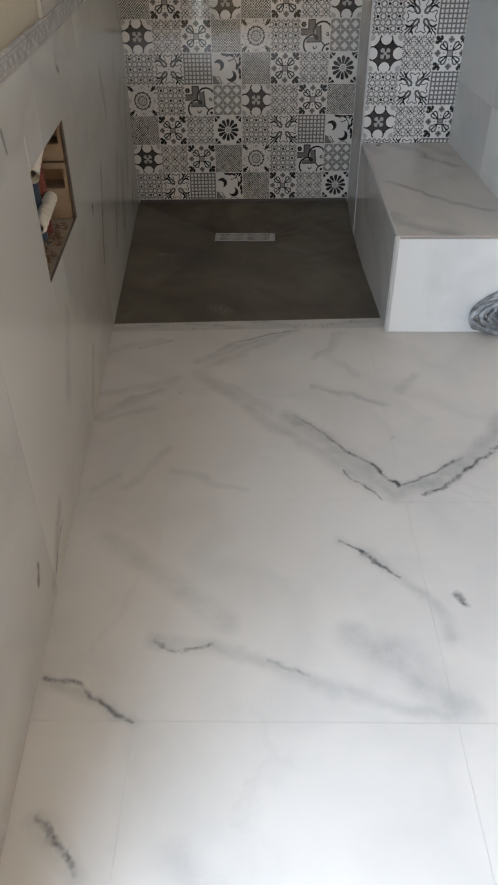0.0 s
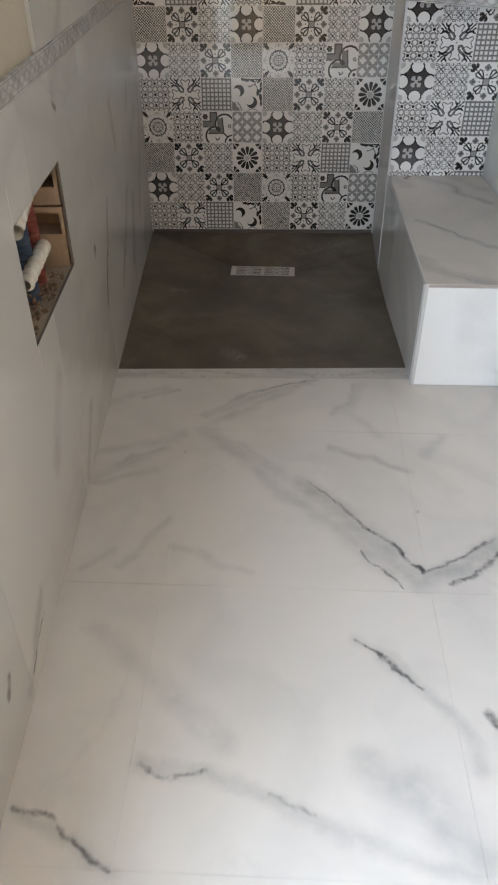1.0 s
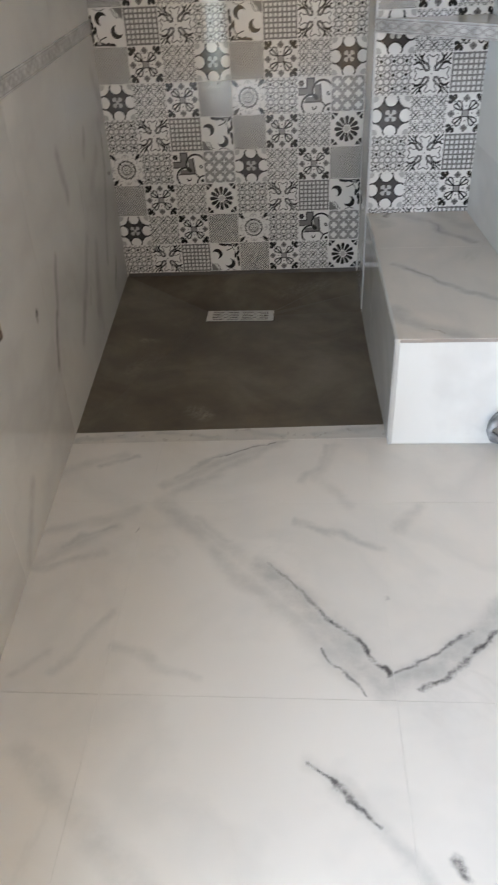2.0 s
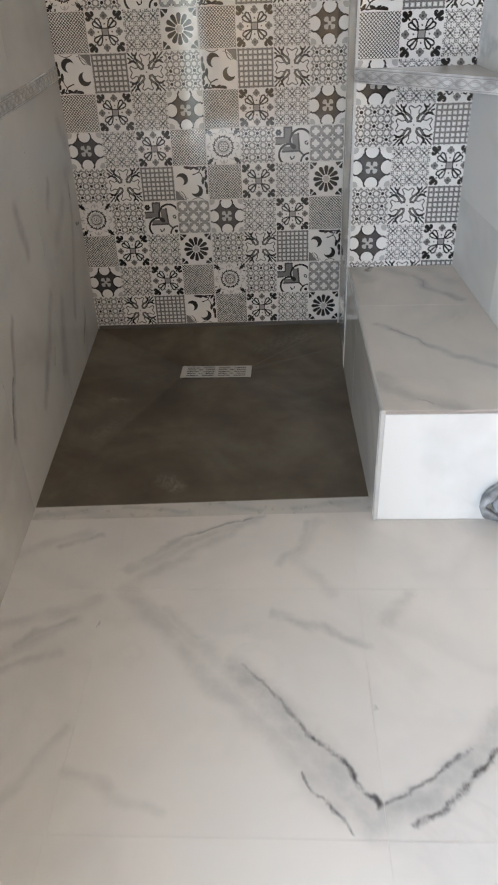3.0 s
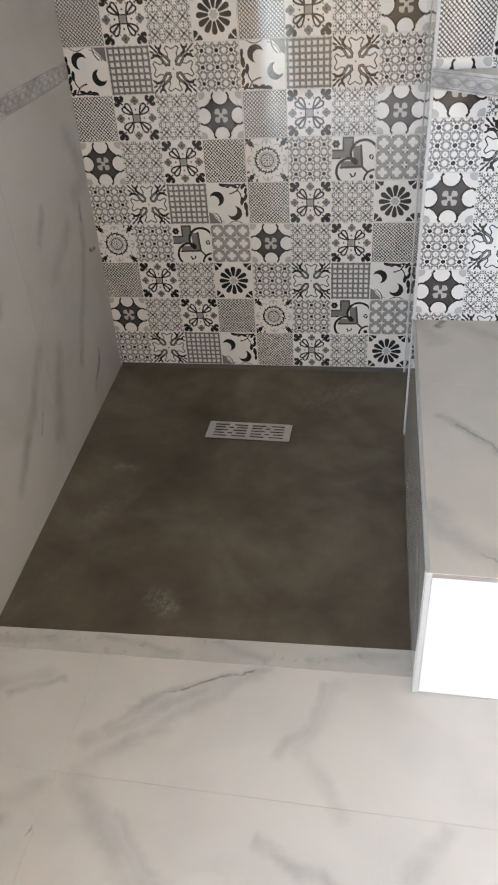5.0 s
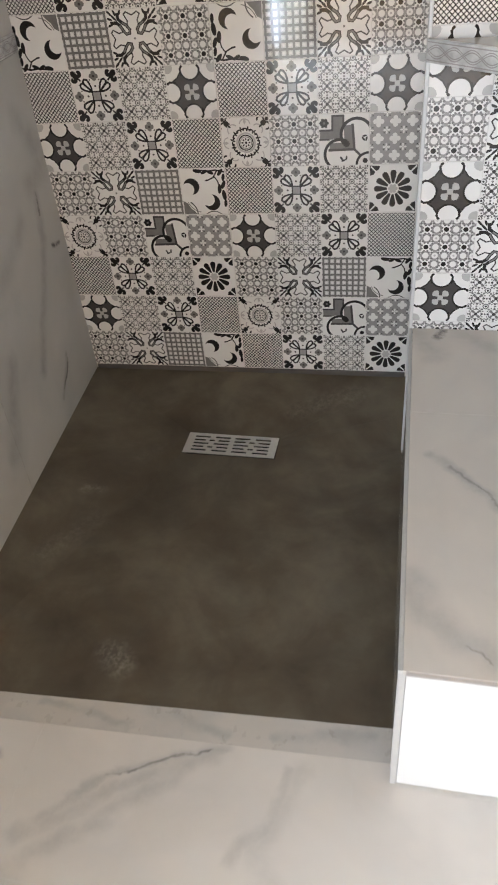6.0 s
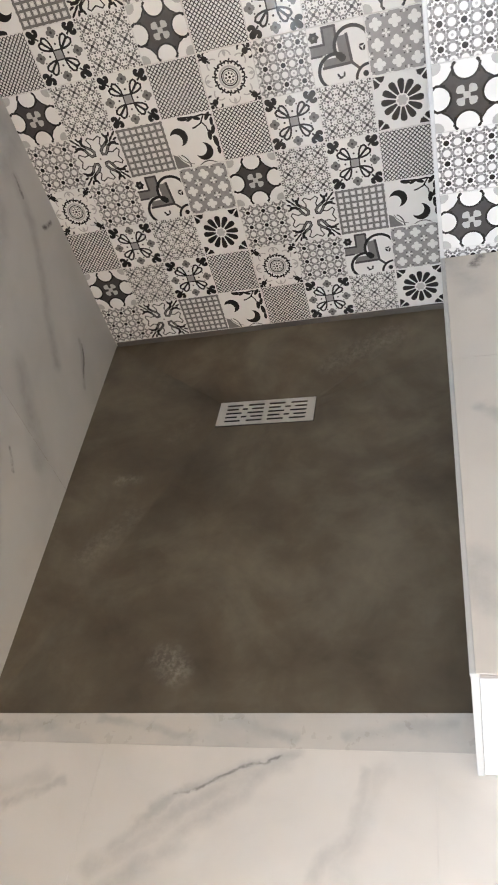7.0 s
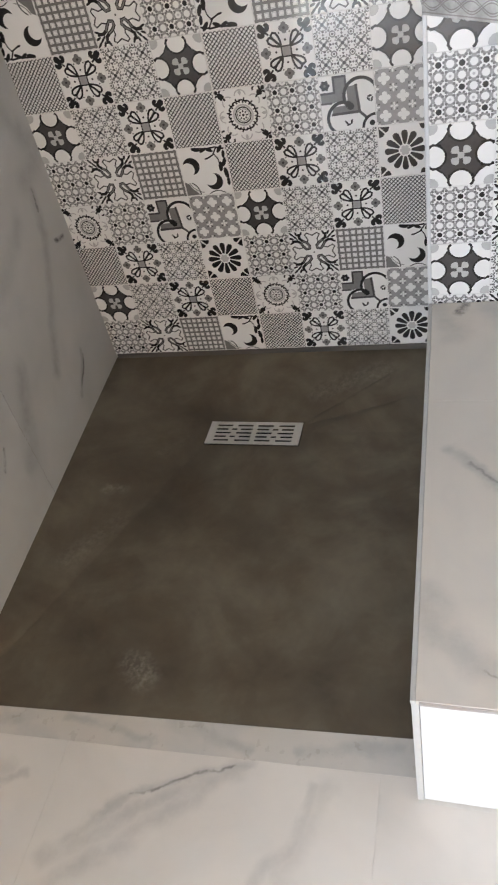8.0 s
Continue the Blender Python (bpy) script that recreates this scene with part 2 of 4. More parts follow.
LEFT_CORE = [
    ([(0.064, -1.12, 0.38), (0.069, -1.21, 0.26)], 0.008, 0.75),
    ([(0.073, -1.287, 0.455), (0.073, -1.289, 0.44)], 0.016, 0.9),
    ([(0.086, -1.515, 0.885), (0.085, -1.500, 0.865)], 0.014, 0.7),
    ([(0.118, -2.101, 0.884), (0.118, -2.099, 0.857)], 0.014, 0.7),
    ([(0.138, -2.469, 0.16), (0.139, -2.49, 0.13)], 0.014, 0.8),
    ([(0.127, -2.26, 0.08), (0.133, -2.37, 0.045)], 0.006, 0.8),
    ([(0.008, -0.10, 0.475), (0.006, -0.06, 0.465)], 0.012, 0.8),
    ([(0.009, -0.118, 0.63), (0.0095, -0.125, 0.58)], 0.006, 0.6),
    ([(0.013, -0.20, 0.165), (0.017, -0.27, 0.11)], 0.006, 0.7),
    ([(0.040, -0.69, 0.26), (0.042, -0.72, 0.215)], 0.008, 0.6),
]
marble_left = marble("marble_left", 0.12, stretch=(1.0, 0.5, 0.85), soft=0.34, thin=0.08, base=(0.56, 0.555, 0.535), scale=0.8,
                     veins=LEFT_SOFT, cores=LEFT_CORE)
marble_bench = marble("marble_bench", 0.10, soft=0.22, thin=0.15, veins=BENCH_SOFT, cores=BENCH_CORE, z=0.345, shift=0.0, base=(0.62, 0.565, 0.51))
marble_front = marble("marble_front", 0.22, soft=0.22, thin=0.15, stretch=(1.0, 1.0, 0.8), base=(0.62, 0.625, 0.62))
marble_side = marble("marble_side", 0.035, stretch=(1.0, 0.5, 0.8), soft=0.3, thin=0.2, relief=0.0)
marble_strip = marble("marble_strip", 0.28, soft=0.42, thin=0.3, base=(0.51, 0.475, 0.435), scale=1.9,
                      veins=[([(0.08, -1.225), (0.22, -1.20)], 0.018, 0.6), ([(0.33, -1.19), (0.52, -1.215)], 0.014, 0.55), ([(0.60, -1.17), (0.70, -1.20)], 0.02, 0.6),
                             ([(0.80, -1.19), (0.98, -1.165)], 0.018, 0.6)], shift=0.0)


def plain(name, color, rough, grain=60.0, vary=0.12, metal=0.0, relief=0.1, large=4.0):
    """A surface with a large and a small variation of its colour and a fine relief."""
    m, nodes, links, bsdf = material(name)
    pos = nodes.new("ShaderNodeNewGeometry").outputs["Position"]
    a = noise_node(nodes, links, pos, large, 4.0).outputs["Fac"]
    b = noise_node(nodes, links, pos, grain, 4.0).outputs["Fac"]
    s = math_node(nodes, links, "ADD", math_node(nodes, links, "MULTIPLY", a, 0.6), math_node(nodes, links, "MULTIPLY", b, 0.4))
    lo, hi = tuple(c * (1 - vary) for c in color), tuple(min(1, c * (1 + vary)) for c in color)
    links.new(ramp(nodes, links, s, [(0.3, lo), (0.7, hi)]), bsdf.inputs["Base Color"])
    bsdf.inputs["Roughness"].default_value, bsdf.inputs["Metallic"].default_value = rough, metal
    if relief:
        bump(nodes, links, bsdf, b, relief, 0.002)
    return m


TILE_ROUGH = 0.065
print_white = plain("glazed_white", (0.68, 0.665, 0.645), TILE_ROUGH, 30, 0.05, relief=0.02)
print_black = plain("glazed_black", (0.018, 0.016, 0.015), TILE_ROUGH, 120, 0.3, relief=0.02)
print_dark = plain("glazed_dark_grey", (0.055, 0.050, 0.049), TILE_ROUGH, 120, 0.25, relief=0.02)
print_mid = plain("glazed_mid_grey", (0.16, 0.152, 0.148), TILE_ROUGH, 120, 0.2, relief=0.02)
print_light = plain("glazed_light_grey", (0.40, 0.39, 0.38), TILE_ROUGH, 120, 0.1, relief=0.02)
print_grey = plain("glazed_grey", (0.27, 0.26, 0.255), TILE_ROUGH, 120, 0.15, relief=0.02)
PRINTS = [print_white, print_black, print_dark, print_mid, print_light, print_grey]
grout = plain("grout", (0.58, 0.55, 0.51), 0.8, 90, 0.1)
cream_paint = plain("cream_paint", (0.50, 0.445, 0.35), 0.75, 120, 0.08, relief=0.15)
# for unseen walls: saturated so that their bounce fills the left side warm
room_paint = plain("warm_bounce_paint", (0.37, 0.215, 0.10), 0.75, 120, 0.08, relief=0.15)
white_paint = plain("white_paint", (0.68, 0.66, 0.62), 0.8, 120, 0.05, relief=0.15)
plaster = plain("rough_plaster", (0.30, 0.225, 0.155), 0.9, 70, 0.25, relief=0.6)
brick_clay = plain("brick_clay", (0.33, 0.23, 0.15), 0.9, 90, 0.22, relief=0.6)
rubble_mat = plain("rubble", (0.20, 0.12, 0.075), 0.95, 60, 0.5, relief=0.8, large=40)
red_plastic = plain("red_plastic", (0.20, 0.035, 0.02), 0.5, 50, 0.15)
blue_plastic = plain("blue_plastic", (0.030, 0.055, 0.095), 0.5, 50, 0.15)
white_plastic = plain("white_plastic", (0.58, 0.54, 0.46), 0.4, 50, 0.12)
trim_grey = plain("grey_trim", (0.42, 0.41, 0.39), 0.35, 80, 0.1, relief=0.03)
trim_bronze = plain("bronze_trim", (0.30, 0.262, 0.235), 0.35, 80, 0.15, metal=0.3, relief=0.03)
shaded_tile_edge = plain("shaded_tile_edge", (0.13, 0.10, 0.08), 0.9, 90, 0.3)
trim_white = plain("white_trim", (0.50, 0.50, 0.50), 0.3, 80, 0.06, relief=0.03)
steel = plain("brushed_steel", (0.62, 0.60, 0.57), 0.32, 200, 0.12, metal=0.6, relief=0.05)
# near-black puts the shade behind drain slots and bench gap into the colour
dark_void = plain("void_shade", (0.008, 0.007, 0.006), 0.6, 60, 0.3)
sealant = plain("sealant", (0.085, 0.075, 0.068), 0.5, 90, 0.12)
frame_white = plain("window_frame_white", (0.75, 0.75, 0.74), 0.35, 80, 0.04, relief=0.02)


def tray_material():
    m, nodes, links, bsdf = material("grey_resin")
    pos = nodes.new("ShaderNodeNewGeometry").outputs["Position"]
    a = noise_node(nodes, links, pos, 3.0, 5.0, 0.55, 0.7).outputs["Fac"]
    b = noise_node(nodes, links, pos, 9.0, 6.0, 0.6, 0.4).outputs["Fac"]
    s = math_node(nodes, links, "ADD", math_node(nodes, links, "MULTIPLY", a, 0.65), math_node(nodes, links, "MULTIPLY", b, 0.35))
    col = ramp(nodes, links, s, [(0.37, (0.060, 0.043, 0.028)), (0.50, (0.098, 0.075, 0.050)), (0.63, (0.150, 0.123, 0.088))])
    # dried plaster smudges; the streak at the back right paints in a reflection
    d = vein_mask(nodes, links, pos, [([(0.42, -1.05), (0.45, -1.08)], 0.05, 0.5), ([(0.17, -0.56), (0.22, -0.55)], 0.03, 0.7),
                                      ([(0.45, -0.565), (0.47, -0.555)], 0.02, 0.8), ([(0.41, -0.59), (0.42, -0.585)], 0.012, 0.7),
                                      ([(0.83, -0.74), (0.835, -0.745)], 0.01, 0.6), ([(0.60, -0.82), (0.61, -0.825)], 0.01, 0.5),
                                      ([(0.68, -0.16), (0.86, -0.07)], 0.06, 0.22), ([(0.80, -0.30), (0.84, -0.42)], 0.06, 0.2), ([(0.28, -0.40), (0.36, -0.30)], 0.05, 0.25), ([(0.15, -0.80), (0.24, -0.66)], 0.05, 0.22)], 0.0)
    speck = ramp(nodes, links, noise_node(nodes, links, pos, 70.0, 4.0, 0.7).outputs["Fac"], [(0.42, (0.15, 0.15, 0.15)), (0.66, (1, 1, 1))])
    col = mix_color(nodes, links, math_node(nodes, links, "MULTIPLY", d, speck), col, (0.42, 0.38, 0.33))
    links.new(col, bsdf.inputs["Base Color"])
    r = nodes.new("ShaderNodeMapRange")
    links.new(b, r.inputs["Value"])
    r.inputs["To Min"].default_value, r.inputs["To Max"].default_value = 0.30, 0.52
    links.new(r.outputs[0], bsdf.inputs["Roughness"])
    bump(nodes, links, bsdf, noise_node(nodes, links, pos, 45.0, 5.0).outputs["Fac"], 0.18, 0.002)
    return m


resin = tray_material()


def listel_material():
    """Grey border strip with a darker twisted cord drawn along it (object x along, z up, 42 mm high)."""
    m, nodes, links, bsdf = material("listel_print")
    tc = nodes.new("ShaderNodeTexCoord")
    sep = nodes.new("ShaderNodeSeparateXYZ")
    links.new(tc.outputs["Object"], sep.inputs[0])
    x, z = sep.outputs[0], sep.outputs[2]
    masks = []
    for ph in (0.0, math.pi):
        w = math_node(nodes, links, "SINE", math_node(nodes, links, "ADD", math_node(nodes, links, "MULTIPLY", x, 2 * math.pi / 0.085), ph))
        d = math_node(nodes, links, "ABSOLUTE", math_node(nodes, links, "SUBTRACT", z, math_node(nodes, links, "MULTIPLY", w, 0.0095)))
        d = math_node(nodes, links, "ABSOLUTE", math_node(nodes, links, "SUBTRACT", d, 0.002))
        masks.append(math_node(nodes, links, "LESS_THAN", d, 0.0011))
    d = math_node(nodes, links, "ABSOLUTE", math_node(nodes, links, "SUBTRACT", math_node(nodes, links, "ABSOLUTE", z), 0.0155))
    masks.append(math_node(nodes, links, "LESS_THAN", d, 0.0011))
    k = math_node(nodes, links, "MAXIMUM", math_node(nodes, links, "MAXIMUM", masks[0], masks[1]), masks[2])
    n = noise_node(nodes, links, tc.outputs["Object"], 25.0, 5.0).outputs["Fac"]
    base = ramp(nodes, links, n, [(0.35, (0.30, 0.295, 0.285)), (0.65, (0.60, 0.59, 0.575))])
    links.new(mix_color(nodes, links, math_node(nodes, links, "MULTIPLY", k, 0.6), base, (0.16, 0.125, 0.12)), bsdf.inputs["Base Color"])
    bsdf.inputs["Roughness"].default_value = 0.28
    bump(nodes, links, bsdf, k, 0.3, 0.001)
    return m


listel_print = listel_material()


def film_material():
    m, nodes, links, bsdf = material("grey_film")
    pos = nodes.new("ShaderNodeNewGeometry").outputs["Position"]
    n = noise_node(nodes, links, pos, 22.0, 5.0).outputs["Fac"]
    links.new(ramp(nodes, links, n, [(0.35, (0.17, 0.175, 0.18)), (0.65, (0.42, 0.43, 0.44))]), bsdf.inputs["Base Color"])
    bsdf.inputs["Roughness"].default_value = 0.22
    bsdf.inputs["Transmission Weight"].default_value = 0.25
    bump(nodes, links, bsdf, n, 0.4, 0.01)
    return m


film_grey = film_material()


def glass_material():
    m, nodes, links, bsdf = material("clear_glass")
    bsdf.inputs["Base Color"].default_value = (0.95, 0.98, 0.97, 1)
    bsdf.inputs["Roughness"].default_value = 0.0
    bsdf.inputs["Transmission Weight"].default_value = 1.0
    return m


glass = glass_material()


# ---- builders ----
def mesh_from(name, bm, mat):
    me = bpy.data.meshes.new(name)
    bm.normal_update()
    bm.to_mesh(me)
    bm.free()
    for mm in (mat if isinstance(mat, (list, tuple)) else [mat]):
        me.materials.append(mm)
    return me


def part(name, bm, mat, parent=None, label="", m=None):
    """Links a bmesh as one object under a thing or a part."""
    ob = new(name, mesh_from(name, bm, mat))
    if parent is not None:
        ob.parent = parent
    if m is not None:
        ob.matrix_local = m
    return tagged(ob, label)


def box(bm, x0, x1, y0, y1, z0, z1, bevel=0.0):
    r = bmesh.ops.create_cube(bm, size=1.0)
    bmesh.ops.scale(bm, vec=(x1 - x0, y1 - y0, z1 - z0), verts=r["verts"])
    bmesh.ops.translate(bm, vec=((x0 + x1) / 2, (y0 + y1) / 2, (z0 + z1) / 2), verts=r["verts"])
    if bevel:
        es = list({e for v in r["verts"] for e in v.link_edges})
        bmesh.ops.bevel(bm, geom=es, offset=bevel, segments=2, affect="EDGES", profile=0.5)
    return bm


def boxes(*rows, bevel=0.0):
    bm = bmesh.new()
    for r in rows:
        box(bm, *r, bevel=bevel)
    return bm


def prism(bm, pts, z0, z1):
    """An upright prism over a plan polygon; z0 and z1 may be lists, one height for each corner."""
    n = len(pts)
    zs0 = z0 if isinstance(z0, (list, tuple)) else [z0] * n
    zs1 = z1 if isinstance(z1, (list, tuple)) else [z1] * n
    lo = [bm.verts.new((x, y, z)) for (x, y), z in zip(pts, zs0)]
    hi = [bm.verts.new((x, y, z)) for (x, y), z in zip(pts, zs1)]
    bm.faces.new(lo[::-1])
    bm.faces.new(hi)
    for i in range(n):
        j = (i + 1) % n
        bm.faces.new((lo[i], lo[j], hi[j], hi[i]))
    bmesh.ops.recalc_face_normals(bm, faces=bm.faces)
    return bm


def soften(bm, offset=0.002):
    bmesh.ops.bevel(bm, geom=[e for e in bm.edges], offset=offset, segments=2, affect="EDGES", profile=0.5)
    return bm


def tube(bm, pts, radius, sides=14, ribs=0, rib=0.0):
    """A tube along points; ribs: rings of a corrugated pipe per metre."""
    path = [Vector(p) for p in pts]
    fine = []
    for a, b in zip(path, path[1:]):
        n = max(2, int((b - a).length * max(ribs * 8, 40)))
        fine += [a.lerp(b, i / n) for i in range(n)]
    fine.append(path[-1])
    rings = []
    for i, c in enumerate(fine):
        d = (fine[min(i + 1, len(fine) - 1)] - fine[max(i - 1, 0)]).normalized()
        q = d.to_track_quat("Z", "Y")
        r = radius + (rib * abs(math.sin(math.pi * i / 8)) if ribs else 0.0)
        rings.append([bm.verts.new(c + q @ Vector((r * math.cos(2 * math.pi * k / sides), r * math.sin(2 * math.pi * k / sides), 0)))
                      for k in range(sides)])
    for r0, r1 in zip(rings, rings[1:]):
        for k in range(sides):
            bm.faces.new((r0[k], r0[(k + 1) % sides], r1[(k + 1) % sides], r1[k]))
    for f in bm.faces:
        f.smooth = True
    return bm


# ---- printed tiles ----
WHITE, BLACK, DARK, MID, LIGHT, GREY = range(6)


class Print:
    """A square tile with a motif in the unit square (x right, y up), printed in thin layers on its face."""

    def __init__(self):
        self.v, self.f, self.m, self.count = [], [], [], {}

    def poly(self, pts, color, layer=1):
        n = len(self.v)
        k = self.count[layer] = self.count.get(layer, 0) + 1
        level = layer + 0.01 * (k % 90)  # no two inks share a plane
        self.v += [(max(-1, min(1, x)), max(-1, min(1, y)), level) for x, y in pts]
        self.f.append(list(range(n, n + len(pts))))
        self.m.append(color)

    def disc(self, x, y, r, color, layer=1, n=16, ry=None, turn=0.0):
        ry = ry or r
        c, s = math.cos(turn), math.sin(turn)
        self.poly([(x + c * r * math.cos(a) - s * ry * math.sin(a), y + s * r * math.cos(a) + c * ry * math.sin(a))
                   for a in (2 * math.pi * k / n for k in range(n))], color, layer)

    def line(self, pts, w, color, layer=1):
        for (x0, y0), (x1, y1) in zip(pts, pts[1:]):
            d = math.hypot(x1 - x0, y1 - y0) or 1
            ex, ey = (x1 - x0) / d * w * 0.35, (y1 - y0) / d * w * 0.35
            nx, ny = -(y1 - y0) / d * w / 2, (x1 - x0) / d * w / 2
            self.poly([(x0 - ex + nx, y0 - ey + ny), (x0 - ex - nx, y0 - ey - ny), (x1 + ex - nx, y1 + ey - ny), (x1 + ex + nx, y1 + ey + ny)],
                      color, layer)

    def arc(self, x, y, r, w, a0, a1, color, layer=1, n=14):
        for k in range(n):
            a, b = (radians(a0 + (a1 - a0) * (k + j) / n) for j in (0, 1))
            self.poly([(x + (r + s * w / 2) * math.cos(t), y + (r + s * w / 2) * math.sin(t)) for t, s in ((a, 1), (a, -1), (b, -1), (b, 1))],
                      color, layer)

    def rect(self, x0, y0, x1, y1, color, layer=1):
        self.poly([(x0, y0), (x1, y0), (x1, y1), (x0, y1)], color, layer)

    def mesh(self, name, half, thick=0.006):
        """Face looks along -y; a chamfered body behind it."""
        c = half - 0.0007
        v = [(x * c, 0.0, y * c) for x, y in ((-1, -1), (1, -1), (1, 1), (-1, 1))]
        v += [(x * half, 0.0007, y * half) for x, y in ((-1, -1), (1, -1), (1, 1), (-1, 1))]
        v += [(x * half, thick, y * half) for x, y in ((-1, -1), (1, -1), (1, 1), (-1, 1))]
        f = [(0, 1, 2, 3)]
        for o in (0, 4):
            f += [(o + i, o + 4 + i, o + 4 + (i + 1) % 4, o + (i + 1) % 4) for i in range(4)]
        mi = [WHITE] * len(f)
        n = len(v)
        v += [(x * c, -0.00014 * l, y * c) for x, y, l in self.v]
        f += [[i + n for i in g] for g in self.f]
        mi += self.m
        me = bpy.data.meshes.new(name)
        me.from_pydata(v, [], f)
        for p in PRINTS:
            me.materials.append(p)
        me.polygons.foreach_set("material_index", mi)
        # all printed faces look out of the tile
        bm = bmesh.new()
        bm.from_mesh(me)
        for g in bm.faces:
            g.normal_update()
            if len(g.verts) and g.normal.y > 0.5:
                g.normal_flip()
        bm.to_mesh(me)
        bm.free()
        return me


QUARTERS = [(1, 1), (-1, 1), (-1, -1), (1, -1)]


def motif_star():
    p = Print()
    for sx, sy in QUARTERS:
        p.disc(sx * 0.93, sy * 0.93, 0.24, LIGHT, 1, 12)
    p.poly([(0.38, 0.80), (0.52, 0.55), (0.55, 0.52), (0.80, 0.38), (0.80, -0.38), (0.55, -0.52), (0.52, -0.55), (0.38, -0.80),
            (-0.38, -0.80), (-0.52, -0.55), (-0.55, -0.52), (-0.80, -0.38), (-0.80, 0.38), (-0.55, 0.52), (-0.52, 0.55), (-0.38, 0.80)], DARK, 2)
    for k in range(4):
        a = math.pi / 2 * k
        x, y = 0.83 * math.cos(a), 0.83 * math.sin(a)
        p.disc(x, y, 0.41, BLACK, 3, 22)
        p.disc(x, y, 0.345, WHITE, 4, 22)
    for sx, sy in QUARTERS:
        p.line([(sx * 0.36, sy * 0.62), (sx * 0.40, sy * 0.86), (sx * 0.30, sy * 0.96)], 0.06, BLACK, 5)
        p.line([(sx * 0.62, sy * 0.36), (sx * 0.86, sy * 0.40), (sx * 0.96, sy * 0.30)], 0.06, BLACK, 5)
        p.line([(sx * 0.38, sy * 0.78), (sx * 0.54, sy * 0.54), (sx * 0.78, sy * 0.38)], 0.05, BLACK, 5)
        p.poly([(sx * 0.05, sy * 0.05), (sx * 0.07, sy * 0.27), (sx * 0.13, sy * 0.31), (sx * 0.24, sy * 0.28), (sx * 0.28, sy * 0.24), (sx * 0.31, sy * 0.13),
                (sx * 0.27, sy * 0.07)], LIGHT, 5)
    p.rect(-0.1, -0.1, 0.1, 0.1, LIGHT, 6)
    return p


def motif_lace():
    p = Print()
    for i in (-1, 0, 1):
        for j in (-1, 0, 1):
            x, y = i * 0.66, j * 0.66
            p.disc(x, y, 0.075, DARK, 1, 6)
            for k in range(4):
                a = math.pi / 4 + math.pi / 2 * k
                p.disc(x + 0.15 * math.cos(a), y + 0.15 * math.sin(a), 0.10, MID, 1, 6, 0.05, a)
                p.disc(x + 0.29 * math.cos(a), y + 0.29 * math.sin(a), 0.045, MID, 1, 6)
                b = math.pi / 2 * k
                p.disc(x + 0.22 * math.cos(b), y + 0.22 * math.sin(b), 0.05, DARK, 1, 5)
                for o in (-0.45, 0.45):
                    p.disc(x + 0.27 * math.cos(b + o), y + 0.27 * math.sin(b + o), 0.034, MID, 1, 5)
            p.arc(x, y, 0.205, 0.03, 0, 360, MID, 1, 12)
    for i in (-0.96, -0.33, 0.33, 0.96):
        for j in (-0.96, -0.33, 0.33, 0.96):
            p.disc(i, j, 0.045, DARK, 2, 6)
            p.arc(i, j, 0.10, 0.045, 0, 360, MID, 2, 8)
        for j in (-0.66, 0.0, 0.66):
            p.disc(i, j, 0.05, MID, 2, 4)
            p.disc(j, i, 0.05, MID, 2, 4)
    return p


def motif_ornate():
    p = Print()
    p.rect(-0.20, -0.20, 0.20, 0.20, BLACK, 5)
    p.rect(-0.15, -0.15, 0.15, 0.15, GREY, 6)
    for sx, sy in QUARTERS:
        # a heart of two outlined loops that spring from the square, a club of three lobes in the corner
        loop = [(0.17, 0.19), (0.19, 0.34), (0.24, 0.50), (0.32, 0.62), (0.43, 0.65), (0.50, 0.57), (0.46, 0.45), (0.34, 0.33), (0.20, 0.20)]
        p.line([(sx * x, sy * y) for x, y in loop], 0.075, BLACK, 2)
        p.line([(sx * y, sy * x) for x, y in loop], 0.075, BLACK, 3)
        p.line([(sx * 0.40, sy * 0.40), (sx * 0.52, sy * 0.52)], 0.09, BLACK, 4)
        p.line([(sx * 0.60, sy * 0.60), (sx * 0.76, sy * 0.76)], 0.07, BLACK, 4)
        for x, y, q, t in ((0.84, 0.84, 0.155, 0.785), (0.63, 0.85, 0.15, 1.75), (0.85, 0.63, 0.15, -0.18)):
            p.disc(sx * x, sy * y, q, BLACK, 2, 12, q * 0.82, math.atan2(sy * math.sin(t), sx * math.cos(t)))
        for x, y in ((0.74, 0.92), (0.92, 0.74)):
            p.line([(sx * x, sy * y), (sx * (x - 0.06), sy * (y - 0.06))], 0.025, WHITE, 3)
        p.disc(sx * 0.20, sy * 0.62, 0.035, DARK, 1, 5)
        p.disc(sx * 0.62, sy * 0.20, 0.035, DARK, 1, 5)
    for k in range(4):
        a = math.pi / 2 * k
        x, y = math.cos(a), math.sin(a)
        for q, d in ((-0.10, 0.76), (0.10, 0.76), (0.0, 0.87), (0.0, 0.67)):
            p.disc(x * d - y * q, y * d + x * q, 0.10, MID, 1, 8)
        p.disc(x * 0.76, y * 0.76, 0.055, DARK, 2, 6)
        p.disc(x * 0.38, y * 0.38, 0.045, BLACK, 1, 6)
    return p


